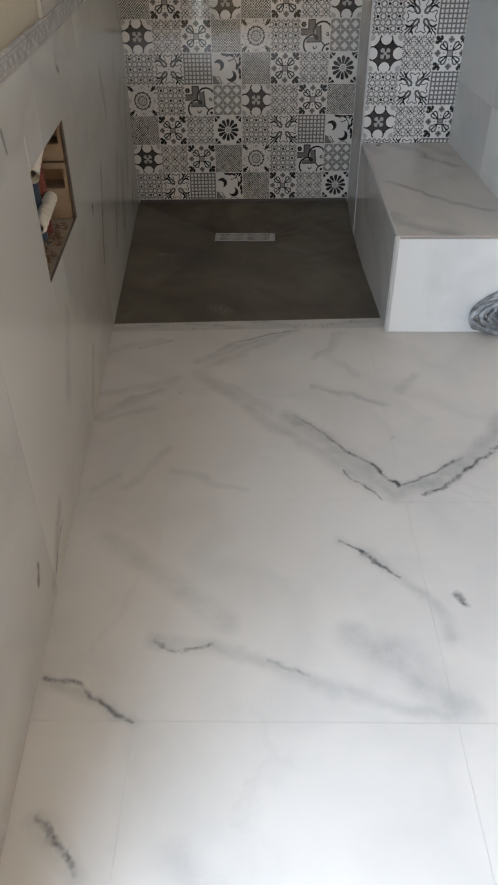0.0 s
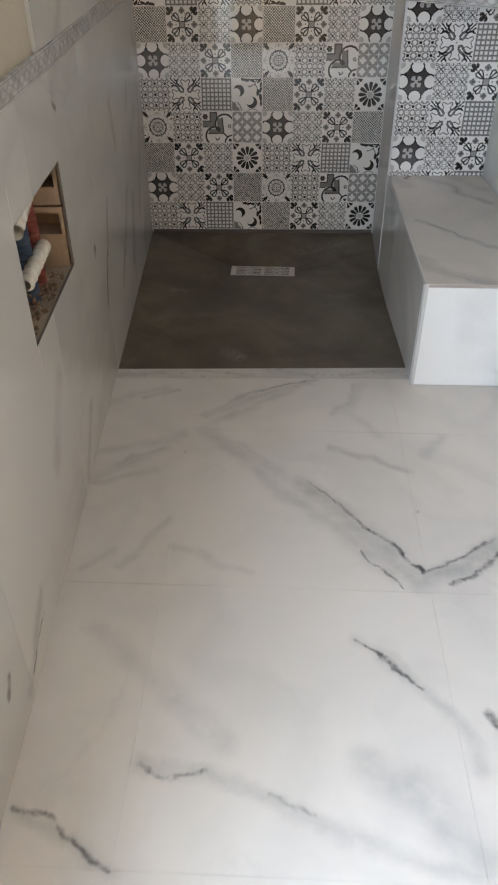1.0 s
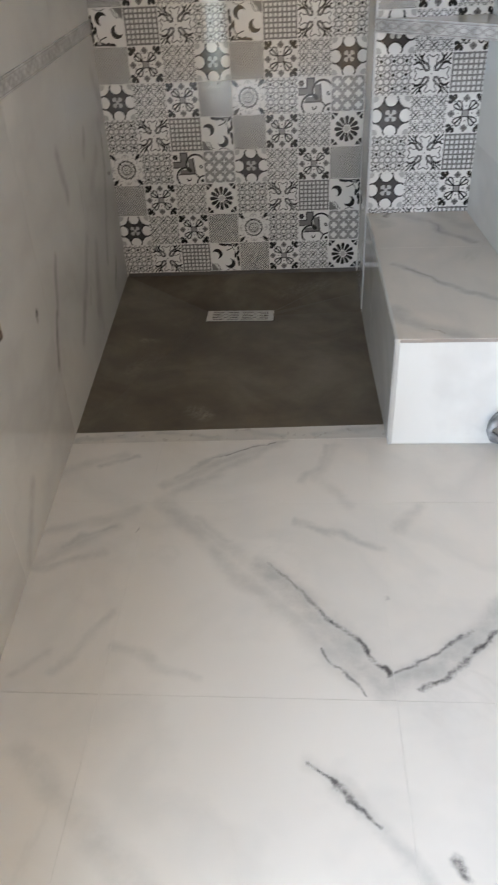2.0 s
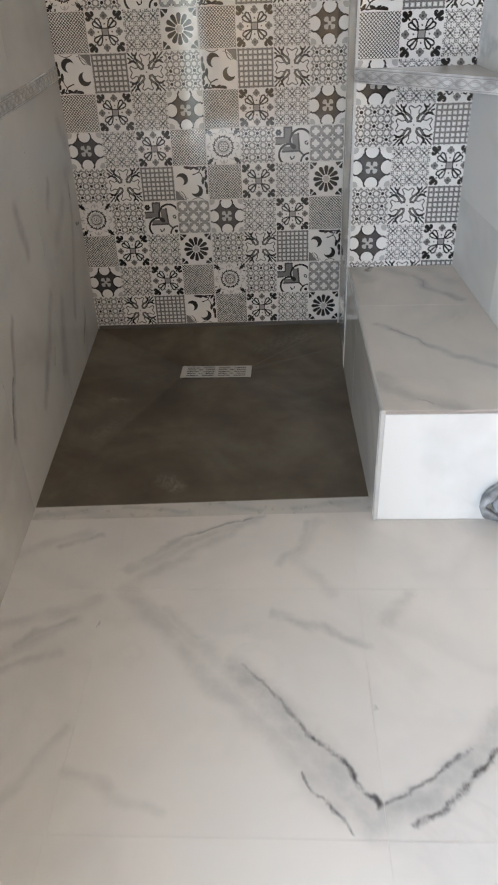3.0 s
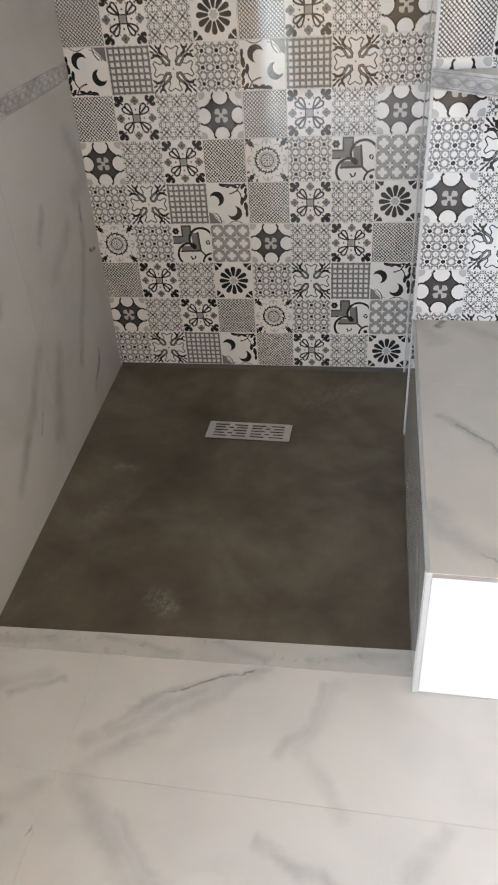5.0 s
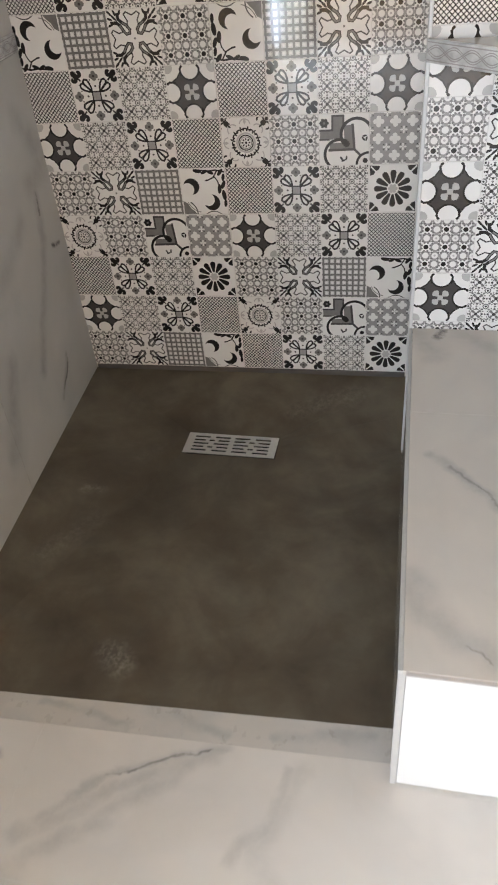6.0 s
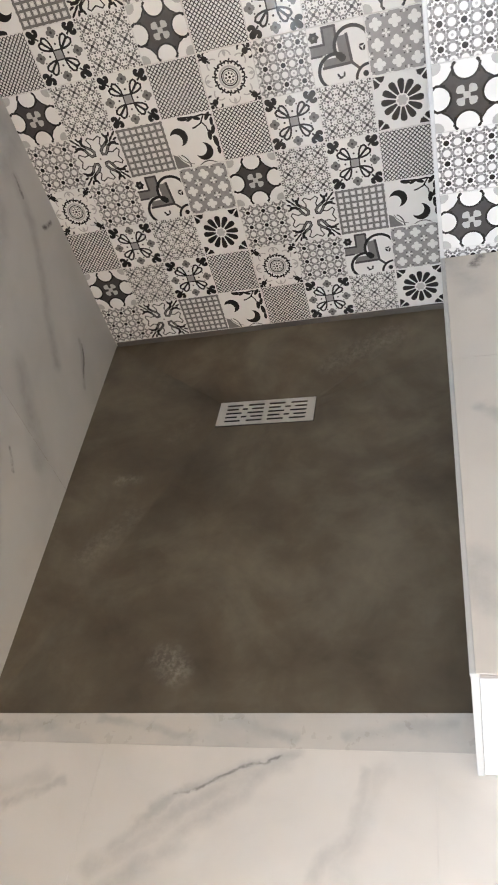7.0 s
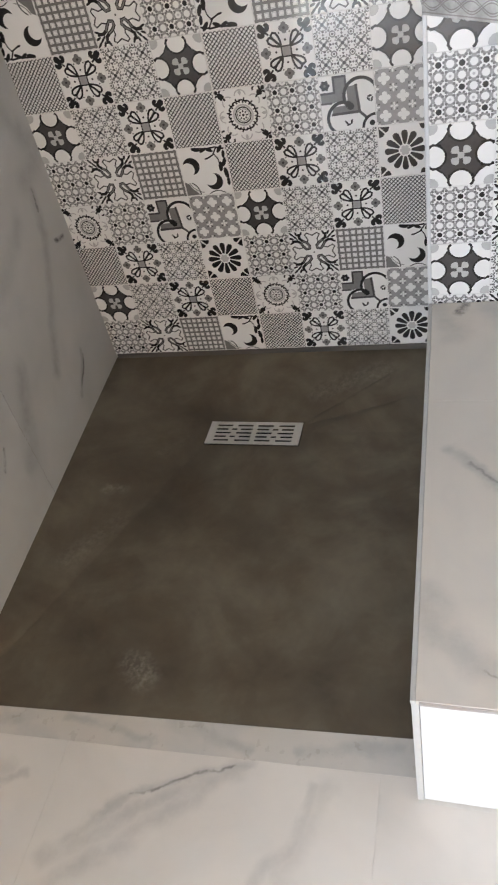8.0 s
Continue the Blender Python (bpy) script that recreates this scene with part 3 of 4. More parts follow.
def motif_lattice():
    p = Print()
    n = 12
    for k in range(-n, n + 1):
        o = 2 * k / n
        for s in (1, -1):
            # the stretch of the diagonal y = s x + o inside the square
            xs = sorted(x for x in ((-1 - o) / s, (1 - o) / s))
            x0, x1 = max(-1, xs[0]), min(1, xs[1])
            if x1 - x0 > 0.05:
                p.line([(x0 + 0.02, s * x0 + o + s * 0.02), (x1 - 0.02, s * x1 + o - s * 0.02)], 0.036, BLACK, 1 if s > 0 else 2)
    for i in range(n):
        for j in range(n + 1):
            p.disc(-1 + (i + 0.5) * 2 / n, -1 + j * 2 / n + 1 / n, 0.026, DARK, 3, 5)
    return p


def motif_sun():
    p = Print()
    p.arc(0, 0, 0.38, 0.07, 0, 360, LIGHT, 1, 24)
    p.arc(0, 0, 0.30, 0.05, 0, 360, BLACK, 2, 24)
    p.arc(0, 0, 0.235, 0.03, 0, 360, MID, 2, 20)
    p.disc(0, 0, 0.055, BLACK, 3, 8)
    for k in range(8):
        a = math.pi / 4 * k
        p.disc(0.145 * math.cos(a), 0.145 * math.sin(a), 0.05, BLACK, 3, 6, 0.036, a)
    for k in range(12):
        a = 30 * k
        x, y = 0.50 * math.cos(radians(a)), 0.50 * math.sin(radians(a))
        x1, y1 = 0.60 * math.cos(radians(a + 13)), 0.60 * math.sin(radians(a + 13))
        p.arc(x, y, 0.075, 0.06, a - 130, a + 110, BLACK, 2, 8)
        p.arc(x1, y1, 0.065, 0.06, a + 50, a + 280, BLACK, 2, 7)
    for k in range(8):
        a = 45 * k
        p.arc(0.72 * math.cos(radians(a)), 0.72 * math.sin(radians(a)), 0.22, 0.05, a - 85, a + 85, LIGHT, 1, 9)
    for sx, sy in QUARTERS:
        a = math.degrees(math.atan2(sy, sx))
        p.line([(sx * 0.62, sy * 0.62), (sx * 0.95, sy * 0.95)], 0.07, BLACK, 3)
        p.disc(sx * 0.77, sy * 0.77, 0.12, BLACK, 3, 8)
        p.arc(sx * 0.90, sy * 0.66, 0.14, 0.075, a - 150, a + 90, BLACK, 3, 9)
        p.arc(sx * 0.66, sy * 0.90, 0.14, 0.075, a - 90, a + 150, BLACK, 3, 9)
        p.disc(sx * 0.93, sy * 0.93, 0.09, BLACK, 3, 6)
    for k in range(4):
        a = math.pi / 2 * k
        x, y = math.cos(a), math.sin(a)
        p.poly([(x * 0.98, y * 0.98), (x * 0.84 - y * 0.07, y * 0.84 + x * 0.07), (x * 0.72, y * 0.72), (x * 0.84 + y * 0.07, y * 0.84 - x * 0.07)], LIGHT, 3)
    return p


def motif_dots():
    p = Print()
    q = 0.333
    for i in range(-3, 4):
        for j in range(-3, 4):
            x, y = i * q, j * q
            if i % 2 == 0 and j % 2 == 0:
                p.disc(x, y, 0.095, BLACK, 3, 8)
                for k in range(8):
                    a = math.pi / 4 * k + 0.39
                    p.disc(x + 0.165 * math.cos(a), y + 0.165 * math.sin(a), 0.045, MID, 2, 5)
            else:
                p.arc(x, y, 0.150, 0.065, 0, 360, GREY, 1, 10)
                if i % 2 and j % 2:
                    p.disc(x, y, 0.045, LIGHT, 2, 6)
                for k in range(4):
                    a = math.pi / 2 * k + 0.785
                    p.disc(x + 0.165 * math.cos(a), y + 0.165 * math.sin(a), 0.048, MID, 2, 5)
    return p


def motif_heart():
    p = Print()
    p.disc(-0.80, 0.66, 0.17, BLACK, 1, 7)
    p.disc(-0.80, 0.66, 0.05, MID, 2, 6)
    for k in range(6):
        a = math.pi / 3 * k
        p.disc(-0.80 + 0.15 * math.cos(a), 0.66 + 0.15 * math.sin(a), 0.05, BLACK, 1, 6)
    # stepped grey corner piece
    p.rect(-0.45, 0.05, -0.05, 0.92, MID, 1)
    p.rect(-0.98, 0.02, -0.45, 0.36, MID, 1)
    p.line([(-0.98, 0.38), (-0.47, 0.38), (-0.47, 0.93), (-0.03, 0.93), (-0.03, 0.60)], 0.08, DARK, 2)
    p.line([(-0.98, 0.02), (-0.60, 0.02)], 0.07, DARK, 2)
    # two large rings that meet in a heart, with a grey angle inside
    p.disc(0.50, 0.20, 0.62, WHITE, 3, 28)
    p.disc(-0.18, -0.58, 0.60, WHITE, 3, 28)
    p.poly([(-0.02, 0.55), (0.34, 0.58), (0.42, -0.10), (0.02, -0.12)], MID, 4)
    p.poly([(-0.56, -0.12), (0.42, -0.10), (0.42, -0.38), (-0.60, -0.40)], MID, 4)
    p.line([(0.34, 0.58), (0.42, -0.38), (-0.60, -0.40)], 0.10, DARK, 5)
    p.arc(0.50, 0.20, 0.62, 0.12, -10, 215, BLACK, 6, 26)
    p.arc(-0.18, -0.58, 0.60, 0.12, 60, 285, BLACK, 6, 26)
    p.disc(0.10, -0.16, 0.14, BLACK, 7, 7)
    p.line([(0.42, -0.38), (0.66, -0.62)], 0.10, DARK, 6)
    p.disc(1.0, -1.0, 0.46, WHITE, 6, 20)
    p.arc(1.0, -1.0, 0.48, 0.10, 90, 180, BLACK, 7, 12)
    p.disc(0.86, -0.84, 0.11, BLACK, 7, 7)
    for x, y, t in ((0.82, 0.14, 0.2), (0.90, 0.02, 1.3), (0.78, 0.02, -0.9), (-0.02, -0.82, 0.3), (0.10, -0.72, 1.4), (-0.1, -0.74, -1.0)):
        p.disc(x, y, 0.10, BLACK, 7, 8, 0.04, t)
    return p


def motif_clover():
    p = Print()
    p.rect(-0.99, -0.99, 0.99, 0.99, GREY, 1)
    for i in range(-3, 4):
        for j in range(-3, 4):
            if (i + j) % 2:
                continue
            x, y = i * 0.33, j * 0.33
            if i % 2 == 0:
                for k in range(4):
                    a = math.pi / 2 * k
                    p.disc(x + 0.125 * math.cos(a), y + 0.125 * math.sin(a), 0.10, WHITE, 2, 8, 0.10, a)
                p.rect(x - 0.06, y - 0.06, x + 0.06, y + 0.06, WHITE, 3)
            else:
                for k in range(4):
                    a = math.pi / 2 * k
                    p.disc(x + 0.08 * math.cos(a), y + 0.08 * math.sin(a), 0.075, WHITE, 2, 6, 0.04, a)
                    b = a + math.pi / 4
                    p.disc(x + 0.15 * math.cos(b), y + 0.15 * math.sin(b), 0.03, DARK, 2, 5)
    return p


def motif_daisy():
    p = Print()
    for k in range(12):
        a = math.pi / 6 * k
        c, d = math.cos(a), math.sin(a)
        petal = ((0.24, 0.045), (0.50, 0.105), (0.66, 0.125), (0.75, 0.09), (0.78, 0.0))
        p.poly([(c * u - d * w, d * u + c * w) for u, w in petal] + [(c * u + d * w, d * u - c * w) for u, w in petal[-2::-1]], BLACK, 1)
    for k in range(6):
        a = math.pi / 3 * k
        p.disc(0.13 * math.cos(a), 0.13 * math.sin(a), 0.075, LIGHT, 2, 8)
    p.disc(0, 0, 0.10, LIGHT, 2, 8)
    for sx, sy in QUARTERS:
        p.poly([(sx * 0.97, sy * 0.97), (sx * 0.55, sy * 0.95), (sx * 0.60, sy * 0.80), (sx * 0.72, sy * 0.72), (sx * 0.80, sy * 0.60),
                (sx * 0.95, sy * 0.55)], BLACK, 1)
        p.line([(sx * 0.72, sy * 0.72), (sx * 0.92, sy * 0.92)], 0.06, WHITE, 2)
    return p


def motif_scroll():
    p = Print()
    for sx, sy in QUARTERS:
        # half an arm of the notched cross each way
        p.line([(0, sy * 0.80), (sx * 0.22, sy * 0.92), (sx * 0.32, sy * 0.84), (sx * 0.20, sy * 0.62), (sx * 0.24, sy * 0.44)], 0.05, DARK, 1)
        p.line([(sx * 0.80, 0), (sx * 0.92, sy * 0.22), (sx * 0.84, sy * 0.32), (sx * 0.62, sy * 0.20), (sx * 0.44, sy * 0.24)], 0.05, DARK, 1)
        # a ribbon that turns back near the middle
        ribbon = [(0.58, 0.86), (0.56, 0.68), (0.42, 0.56), (0.26, 0.46), (0.16, 0.32), (0.18, 0.19), (0.31, 0.17), (0.42, 0.29), (0.52, 0.46),
                  (0.66, 0.56), (0.86, 0.56)]
        p.line([(sx * x, sy * y) for x, y in ribbon], 0.125, BLACK, 2)
        p.line([(sx * x, sy * y) for x, y in ribbon[2:9]], 0.055, MID, 4)
        p.disc(sx * 0.27, sy * 0.28, 0.06, WHITE, 3, 8)
        for dx, dy, r, q in ((0.90, 0.90, 0.15, 0.8), (0.92, 0.70, 0.13, 0.35), (0.70, 0.92, 0.13, 1.25), (0.48, 0.92, 0.13, 1.9), (0.92, 0.48, 0.13, -0.3),
                             (0.74, 0.74, 0.15, 0.8)):
            p.disc(sx * dx, sy * dy, r, BLACK, 2, 9, 0.045, math.atan2(sy * math.sin(q), sx * math.cos(q)))
    p.disc(0, 0, 0.045, MID, 1, 6)
    return p


def motif_grid():
    p = Print()
    n = 7
    for k in range(n + 1):
        o = -0.93 + 1.86 * k / n
        p.line([(o, -0.96), (o, 0.96)], 0.095, MID, 1)
        p.line([(-0.96, o), (0.96, o)], 0.095, MID, 2)
    for i in range(n):
        for j in range(n):
            x, y = -0.93 + 1.86 * (i + 0.5) / n, -0.93 + 1.86 * (j + 0.5) / n
            p.arc(x, y, 0.085, 0.02, 45, 405, LIGHT, 3, 4)
    return p


def motif_crescent():
    p = Print()
    # two hooked crescents, each a dark disc with a light one set into it
    for x, y, dx, dy in ((-0.54, 0.24, -0.17, -0.13), (0.32, -0.48, -0.16, 0.13)):
        p.disc(x, y, 0.36, BLACK, 1, 22)
        p.disc(x + dx, y + dy, 0.285, WHITE, 2, 22)
        p.disc(x + dx * 2.2, y + dy * 2.2, 0.22, WHITE, 2, 16)
    p.arc(-0.95, -0.95, 0.56, 0.05, -5, 60, DARK, 3, 10)
    p.poly([(-0.99, -0.99), (-0.42, -0.99), (-0.55, -0.84), (-0.70, -0.70), (-0.80, -0.50), (-0.99, -0.40)], MID, 3)
    p.arc(-0.10, -0.20, 0.72, 0.035, 200, 260, MID, 3, 10)
    p.arc(0.35, -1.40, 0.52, 0.04, 45, 135, DARK, 3, 8)
    # a twig with leaves along the top and down the side
    p.line([(-0.35, 0.96), (0.30, 0.90), (0.62, 0.93), (0.97, 0.85)], 0.07, BLACK, 3)
    p.line([(0.66, 0.90), (0.48, 0.62), (0.22, 0.50)], 0.06, BLACK, 3)
    p.line([(0.52, 0.66), (0.66, 0.46), (0.70, 0.24)], 0.05, BLACK, 3)
    for x, y, t, q in ((-0.20, 0.90, -0.2, 0.20), (0.10, 0.86, 0.5, 0.17), (0.36, 0.84, -0.4, 0.18), (0.80, 0.84, 0.9, 0.19), (0.72, 0.12, 1.45, 0.22),
                       (0.90, 0.30, 1.2, 0.20), (0.90, -0.16, 1.7, 0.24), (0.93, -0.52, 1.5, 0.18), (0.18, 0.50, 0.2, 0.09), (0.92, 0.62, 1.4, 0.17)):
        p.disc(x, y, q, BLACK, 4, 10, q * 0.42, t)
    return p


HALF = 0.0622
MOTIFS = {k: f().mesh("tile_print_" + k, HALF) for k, f in (
    ("star", motif_star), ("lace", motif_lace), ("ornate", motif_ornate), ("lattice", motif_lattice), ("sun", motif_sun), ("dots", motif_dots),
    ("heart", motif_heart), ("clover", motif_clover), ("daisy", motif_daisy), ("scroll", motif_scroll), ("grid", motif_grid),
    ("crescent", motif_crescent))}
# a printed panel is four cells wide and two high: lower row, upper row
PANEL_A = (("lattice", "ornate", "lace", "daisy"), ("sun", "dots", "heart", "clover"))
PANEL_B = (("dots", "scroll", "grid", "crescent"), ("star", "lace", "ornate", "lattice"))
PANEL_C = (("lattice", "ornate", "lace", "star"), ("crescent", "grid", "scroll", "dots"))


def printed_tile(parent, motif, x, y, z, turned):
    ob = new("tile", MOTIFS[motif])
    ob.parent = parent
    ob.matrix_local = pose(x, y, z, 0, 180 if turned else 0, 0)
    return ob


# ---- floor ----
floor = tagged(new("floor", mesh_from("floor", boxes((-0.2, ROOM_X + 0.1, ROOM_Y - 0.1, 0.15, -0.20, -0.10)), grout)),
               "white marble-look floor tiles with grey veins", "floor", kind="structure")
screed = part("screed", prism(bmesh.new(), [(-0.1, -1.20), (1.0, -1.16), (1.0, -1.2), (ROOM_X, -1.2), (ROOM_X, ROOM_Y), (-0.1, ROOM_Y)], -0.10, -0.0009),
              grout, floor)


def strip_front(x):
    """The front edge of the threshold, slightly out of square."""
    return -1.243 + 0.031 * x


def floor_tiles():
    g = 0.0004
    xs = [-0.25, 0.347, 0.947, 1.547, 2.147, ROOM_X]
    for x0, x1 in zip(xs, xs[1:]):
        for k, (y0, y1) in enumerate(zip(ROWS, ROWS[1:])):
            a, b = x0 + g, x1 - g
            if x0 < 0:
                a = 0.03
            pts = [(a, y1 + g), (b, y1 + g), (b, y0 - g), (a, y0 - g)]
            if y0 == 0.0:
                if x0 >= 1.5:
                    pts[2], pts[3] = (b, -1.252), (a, -1.252)
                elif x0 == 0.947:
                    pts = [(a, y1 + g), (b, y1 + g), (b, -1.252), (1.012, -1.252), (1.012, strip_front(1.01) - g), (a, strip_front(a) - g)]
                else:
                    pts[2], pts[3] = (b, strip_front(b) - g), (a, strip_front(a) - g)
            part("floor_tile", prism(bmesh.new(), pts, -0.012, 0.0), marble_floor[k], floor)


floor_tiles()
threshold = part("threshold", prism(bmesh.new(), [(0.06, strip_front(0.06)), (1.0115, strip_front(1.0)), (1.0115, -1.144), (0.06, -1.187)], -0.02, 0.0006),
                 marble_strip)
tagged(threshold, "pale marble threshold strip between tray and floor", "threshold", kind="structure")

# ---- left wall ----
NICHE = (1.549, 1.955, 0.522, 0.768)
DOOR_U = (3.38, 4.74, 0.02, 2.10)
wall_left = new("wall_left", mesh_from("wall_left", boxes(
    (-0.15, 1.42, -0.32, -0.010, -0.05, CEIL), (1.42, 2.07, -0.32, -0.010, -0.05, 0.45), (1.42, 2.07, -0.32, -0.010, 0.82, CEIL),
    (1.42, 2.07, -0.32, -0.205, 0.45, 0.82), (2.07, DOOR_U[0], -0.32, -0.010, -0.05, CEIL), (DOOR_U[0], DOOR_U[1], -0.32, -0.010, DOOR_U[3], CEIL),
    (DOOR_U[0], DOOR_U[1], -0.32, -0.010, -0.05, DOOR_U[2]), (DOOR_U[1], 5.1, -0.32, -0.010, -0.05, CEIL)), cream_paint))
wall_left.matrix_world = WALL_L
tagged(wall_left, "wall with marble tiles, grey border strip and cream paint above", "wall", kind="structure")


def cut_rect(r, hole):
    """The pieces of the rectangle r (u0, u1, z0, z1) round a hole."""
    u0, u1, z0, z1 = r
    a, b, c, d = max(u0, hole[0]), min(u1, hole[1]), max(z0, hole[2]), min(z1, hole[3])
    if a >= b or c >= d:
        return [r]
    return [q for q in ((u0, a, z0, z1), (b, u1, z0, z1), (a, b, z0, c), (a, b, d, z1)) if q[1] - q[0] > 1e-4 and q[3] - q[2] > 1e-4]


def left_tiles():
    g = 0.00025
    us = [0.0, 0.6, 1.2, 1.8, 2.4, 3.14]
    for u0, u1 in zip(us, us[1:]):
        bm = bmesh.new()
        for q in cut_rect((u0 + g, u1 - g, 0.0, 0.9485), NICHE):
            box(bm, q[0], q[1], -0.006, 0.0, q[2], q[3])
        part("tile", bm, [marble_left, shaded_tile_edge], wall_left)
        # tile edges coloured dark, standing in for the shade at the opening
        for f in wall_left.children[-1].data.polygons:
            if abs(f.normal.y) < 0.5 and 0.4 < f.center.z < 0.8:
                f.material_index = 1
        part("border_strip", boxes((u0 + g - (u0 + u1) / 2, u1 - g - (u0 + u1) / 2, -0.009, 0.002, -0.0205, 0.0205), bevel=0.0015), listel_print, wall_left,
             m=pose((u0 + u1) / 2, 0, 0.970))
    for u0, u1 in ((0.0, 0.6), (0.6, 1.2), (1.2, 1.585)):
        for z0, z1 in ((0.9915, 1.59), (1.591, 2.19)):
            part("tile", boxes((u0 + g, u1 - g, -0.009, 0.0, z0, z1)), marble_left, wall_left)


left_tiles()

# ---- back wall ----
wall_back = new("wall_back", mesh_from("wall_back", boxes((-0.15, ROOM_X + 0.1, 0.0015, 0.20, -0.05, CEIL)), grout))
wall_back.matrix_world = BACK
tagged(wall_back, "wall of black and white patterned cement-look tiles", "wall", kind="structure")


def panels(parent, x0, z0, face_y, layout):
    for r, row in enumerate(layout):
        for c, panel in enumerate(row):
            for j in (0, 1):
                for i in range(4):
                    col = c * 4 + i
                    x, z = x0 + (col + 0.5) * CELL, z0 + (r * 2 + j + 0.5) * CELL
                    # the cells of one panel sit closer to each other than the panels do
                    x += (1.5 - i) * 0.0004
                    z += (0.5 - j) * 0.0004
                    printed_tile(parent, panel[j][i], x, face_y, z, panel is PANEL_C)


A, B, C = PANEL_A, PANEL_B, PANEL_C
panels(wall_back, 0.0, GRID_Z, 0.0, [(B, A), (A, B), (B, A), (C, C), (A, C), (B, A), (C, B), (A, C), (B, A)])

# ---- pier behind the bench ----
wall_pier = new("wall_pier", mesh_from("wall_pier", boxes((PIER_X + 0.011, 1.60, PIER_Y + 0.0015, 0.012, -0.10, CEIL)), grout))
tagged(wall_pier, "projecting wall with black and white patterned tiles", "wall", kind="structure")
panels(wall_pier, PIER_X + 0.002, 0.2583, PIER_Y, [(B,), (B,), (B,), (C,), (B,), (C,), (B,), (C,)])
for z0, z1 in ((-0.05, 0.352), (0.353, 0.95), (0.951, 1.55), (1.551, 2.2)):
    part("tile", boxes((PIER_X, PIER_X + 0.010, PIER_Y + 0.003, 0.009, z0 + 0.001, z1)), marble_side, wall_pier)
part("corner_trim", boxes((PIER_X - 0.002, PIER_X + 0.006, PIER_Y - 0.0025, PIER_Y + 0.006, -0.022, 2.25), bevel=0.001), trim_white, wall_pier, "white corner profile")

# ---- right wall of the alcove ----
wall_right = new("wall_right", mesh_from("wall_right", boxes((-0.05, 0.94, 0.010, 0.15, -0.05, CEIL)), white_paint))
wall_right.matrix_world = pose(RIGHT_X, PIER_Y, 0, 0, 0, -86.0)
tagged(wall_right, "white marble-look tiled wall beside the bench", "wall", kind="structure")
for u0, u1 in ((0.0, 0.42), (0.4203, 0.945)):
    for z0, z1 in ((0.0, 0.60), (0.6003, 1.20), (1.2003, 1.80), (1.8003, 2.25)):
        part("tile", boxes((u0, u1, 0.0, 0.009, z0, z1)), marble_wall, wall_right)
wall_return = tagged(new("wall_return", mesh_from("wall_return", boxes((1.42, ROOM_X + 0.1, -1.24, -1.10, -0.05, CEIL)), white_paint)),
                     "plain white painted wall", "wall", kind="structure")

# ---- the rest of the room ----
WIN = (1.62, 2.46, 1.38, 2.34)                    # the assumed window behind the camera, added for fill: x and z ranges
wall_far = tagged(new("wall_far", mesh_from("wall_far", boxes(
    (-0.3, WIN[0], ROOM_Y - 0.2, ROOM_Y, -0.05, CEIL), (WIN[1], ROOM_X + 0.1, ROOM_Y - 0.2, ROOM_Y, -0.05, CEIL),
    (WIN[0], WIN[1], ROOM_Y - 0.2, ROOM_Y, -0.05, WIN[2]), (WIN[0], WIN[1], ROOM_Y - 0.2, ROOM_Y, WIN[3], CEIL)), room_paint)),
                  "unseen wall coloured warm to tint the bounced light", "wall", kind="structure")
# unseen partition, added to hold the fill light off the left side
wall_inner = tagged(new("wall_inner", mesh_from("wall_inner", boxes((1.40, 1.51, ROOM_Y, -3.90, -0.05, CEIL)), room_paint)),
                    "unseen partition wall added to shade the left side", "wall", kind="structure")
wall_side = tagged(new("wall_side", mesh_from("wall_side", boxes((ROOM_X, ROOM_X + 0.12, ROOM_Y, -1.10, -0.05, CEIL)), room_paint)),
                   "unseen wall coloured warm to tint the bounced light", "wall", kind="structure")
ceiling = tagged(new("ceiling", mesh_from("ceiling", boxes((-0.4, ROOM_X + 0.2, ROOM_Y - 0.2, 0.25, CEIL, CEIL + 0.1)), white_paint)),
                 "plain off-white painted ceiling", "ceiling", kind="structure")

# glazed door in the left wall
window_1 = new("window_1", mesh_from("window_1", boxes(
    (DOOR_U[0], DOOR_U[0] + 0.06, -0.29, -0.23, DOOR_U[2], DOOR_U[3]), (DOOR_U[1] - 0.06, DOOR_U[1], -0.29, -0.23, DOOR_U[2], DOOR_U[3]),
    (DOOR_U[0] + 0.06, DOOR_U[1] - 0.06, -0.29, -0.23, DOOR_U[2], DOOR_U[2] + 0.08),
    (DOOR_U[0] + 0.06, DOOR_U[1] - 0.06, -0.29, -0.23, DOOR_U[3] - 0.06, DOOR_U[3])), frame_white))
window_1.matrix_world = WALL_L
tagged(window_1, "white framed glazed door letting daylight in", "window", kind="structure")
pane = part("pane", boxes((DOOR_U[0] + 0.06, DOOR_U[1] - 0.06, -0.264, -0.258, DOOR_U[2] + 0.08, DOOR_U[3] - 0.06)), glass, window_1)
pane.visible_shadow = False
lamp = new("daylight", daylight)
lamp.matrix_world = WALL_L @ pose(4.15, -0.225, 1.07, 90, 0, 0)

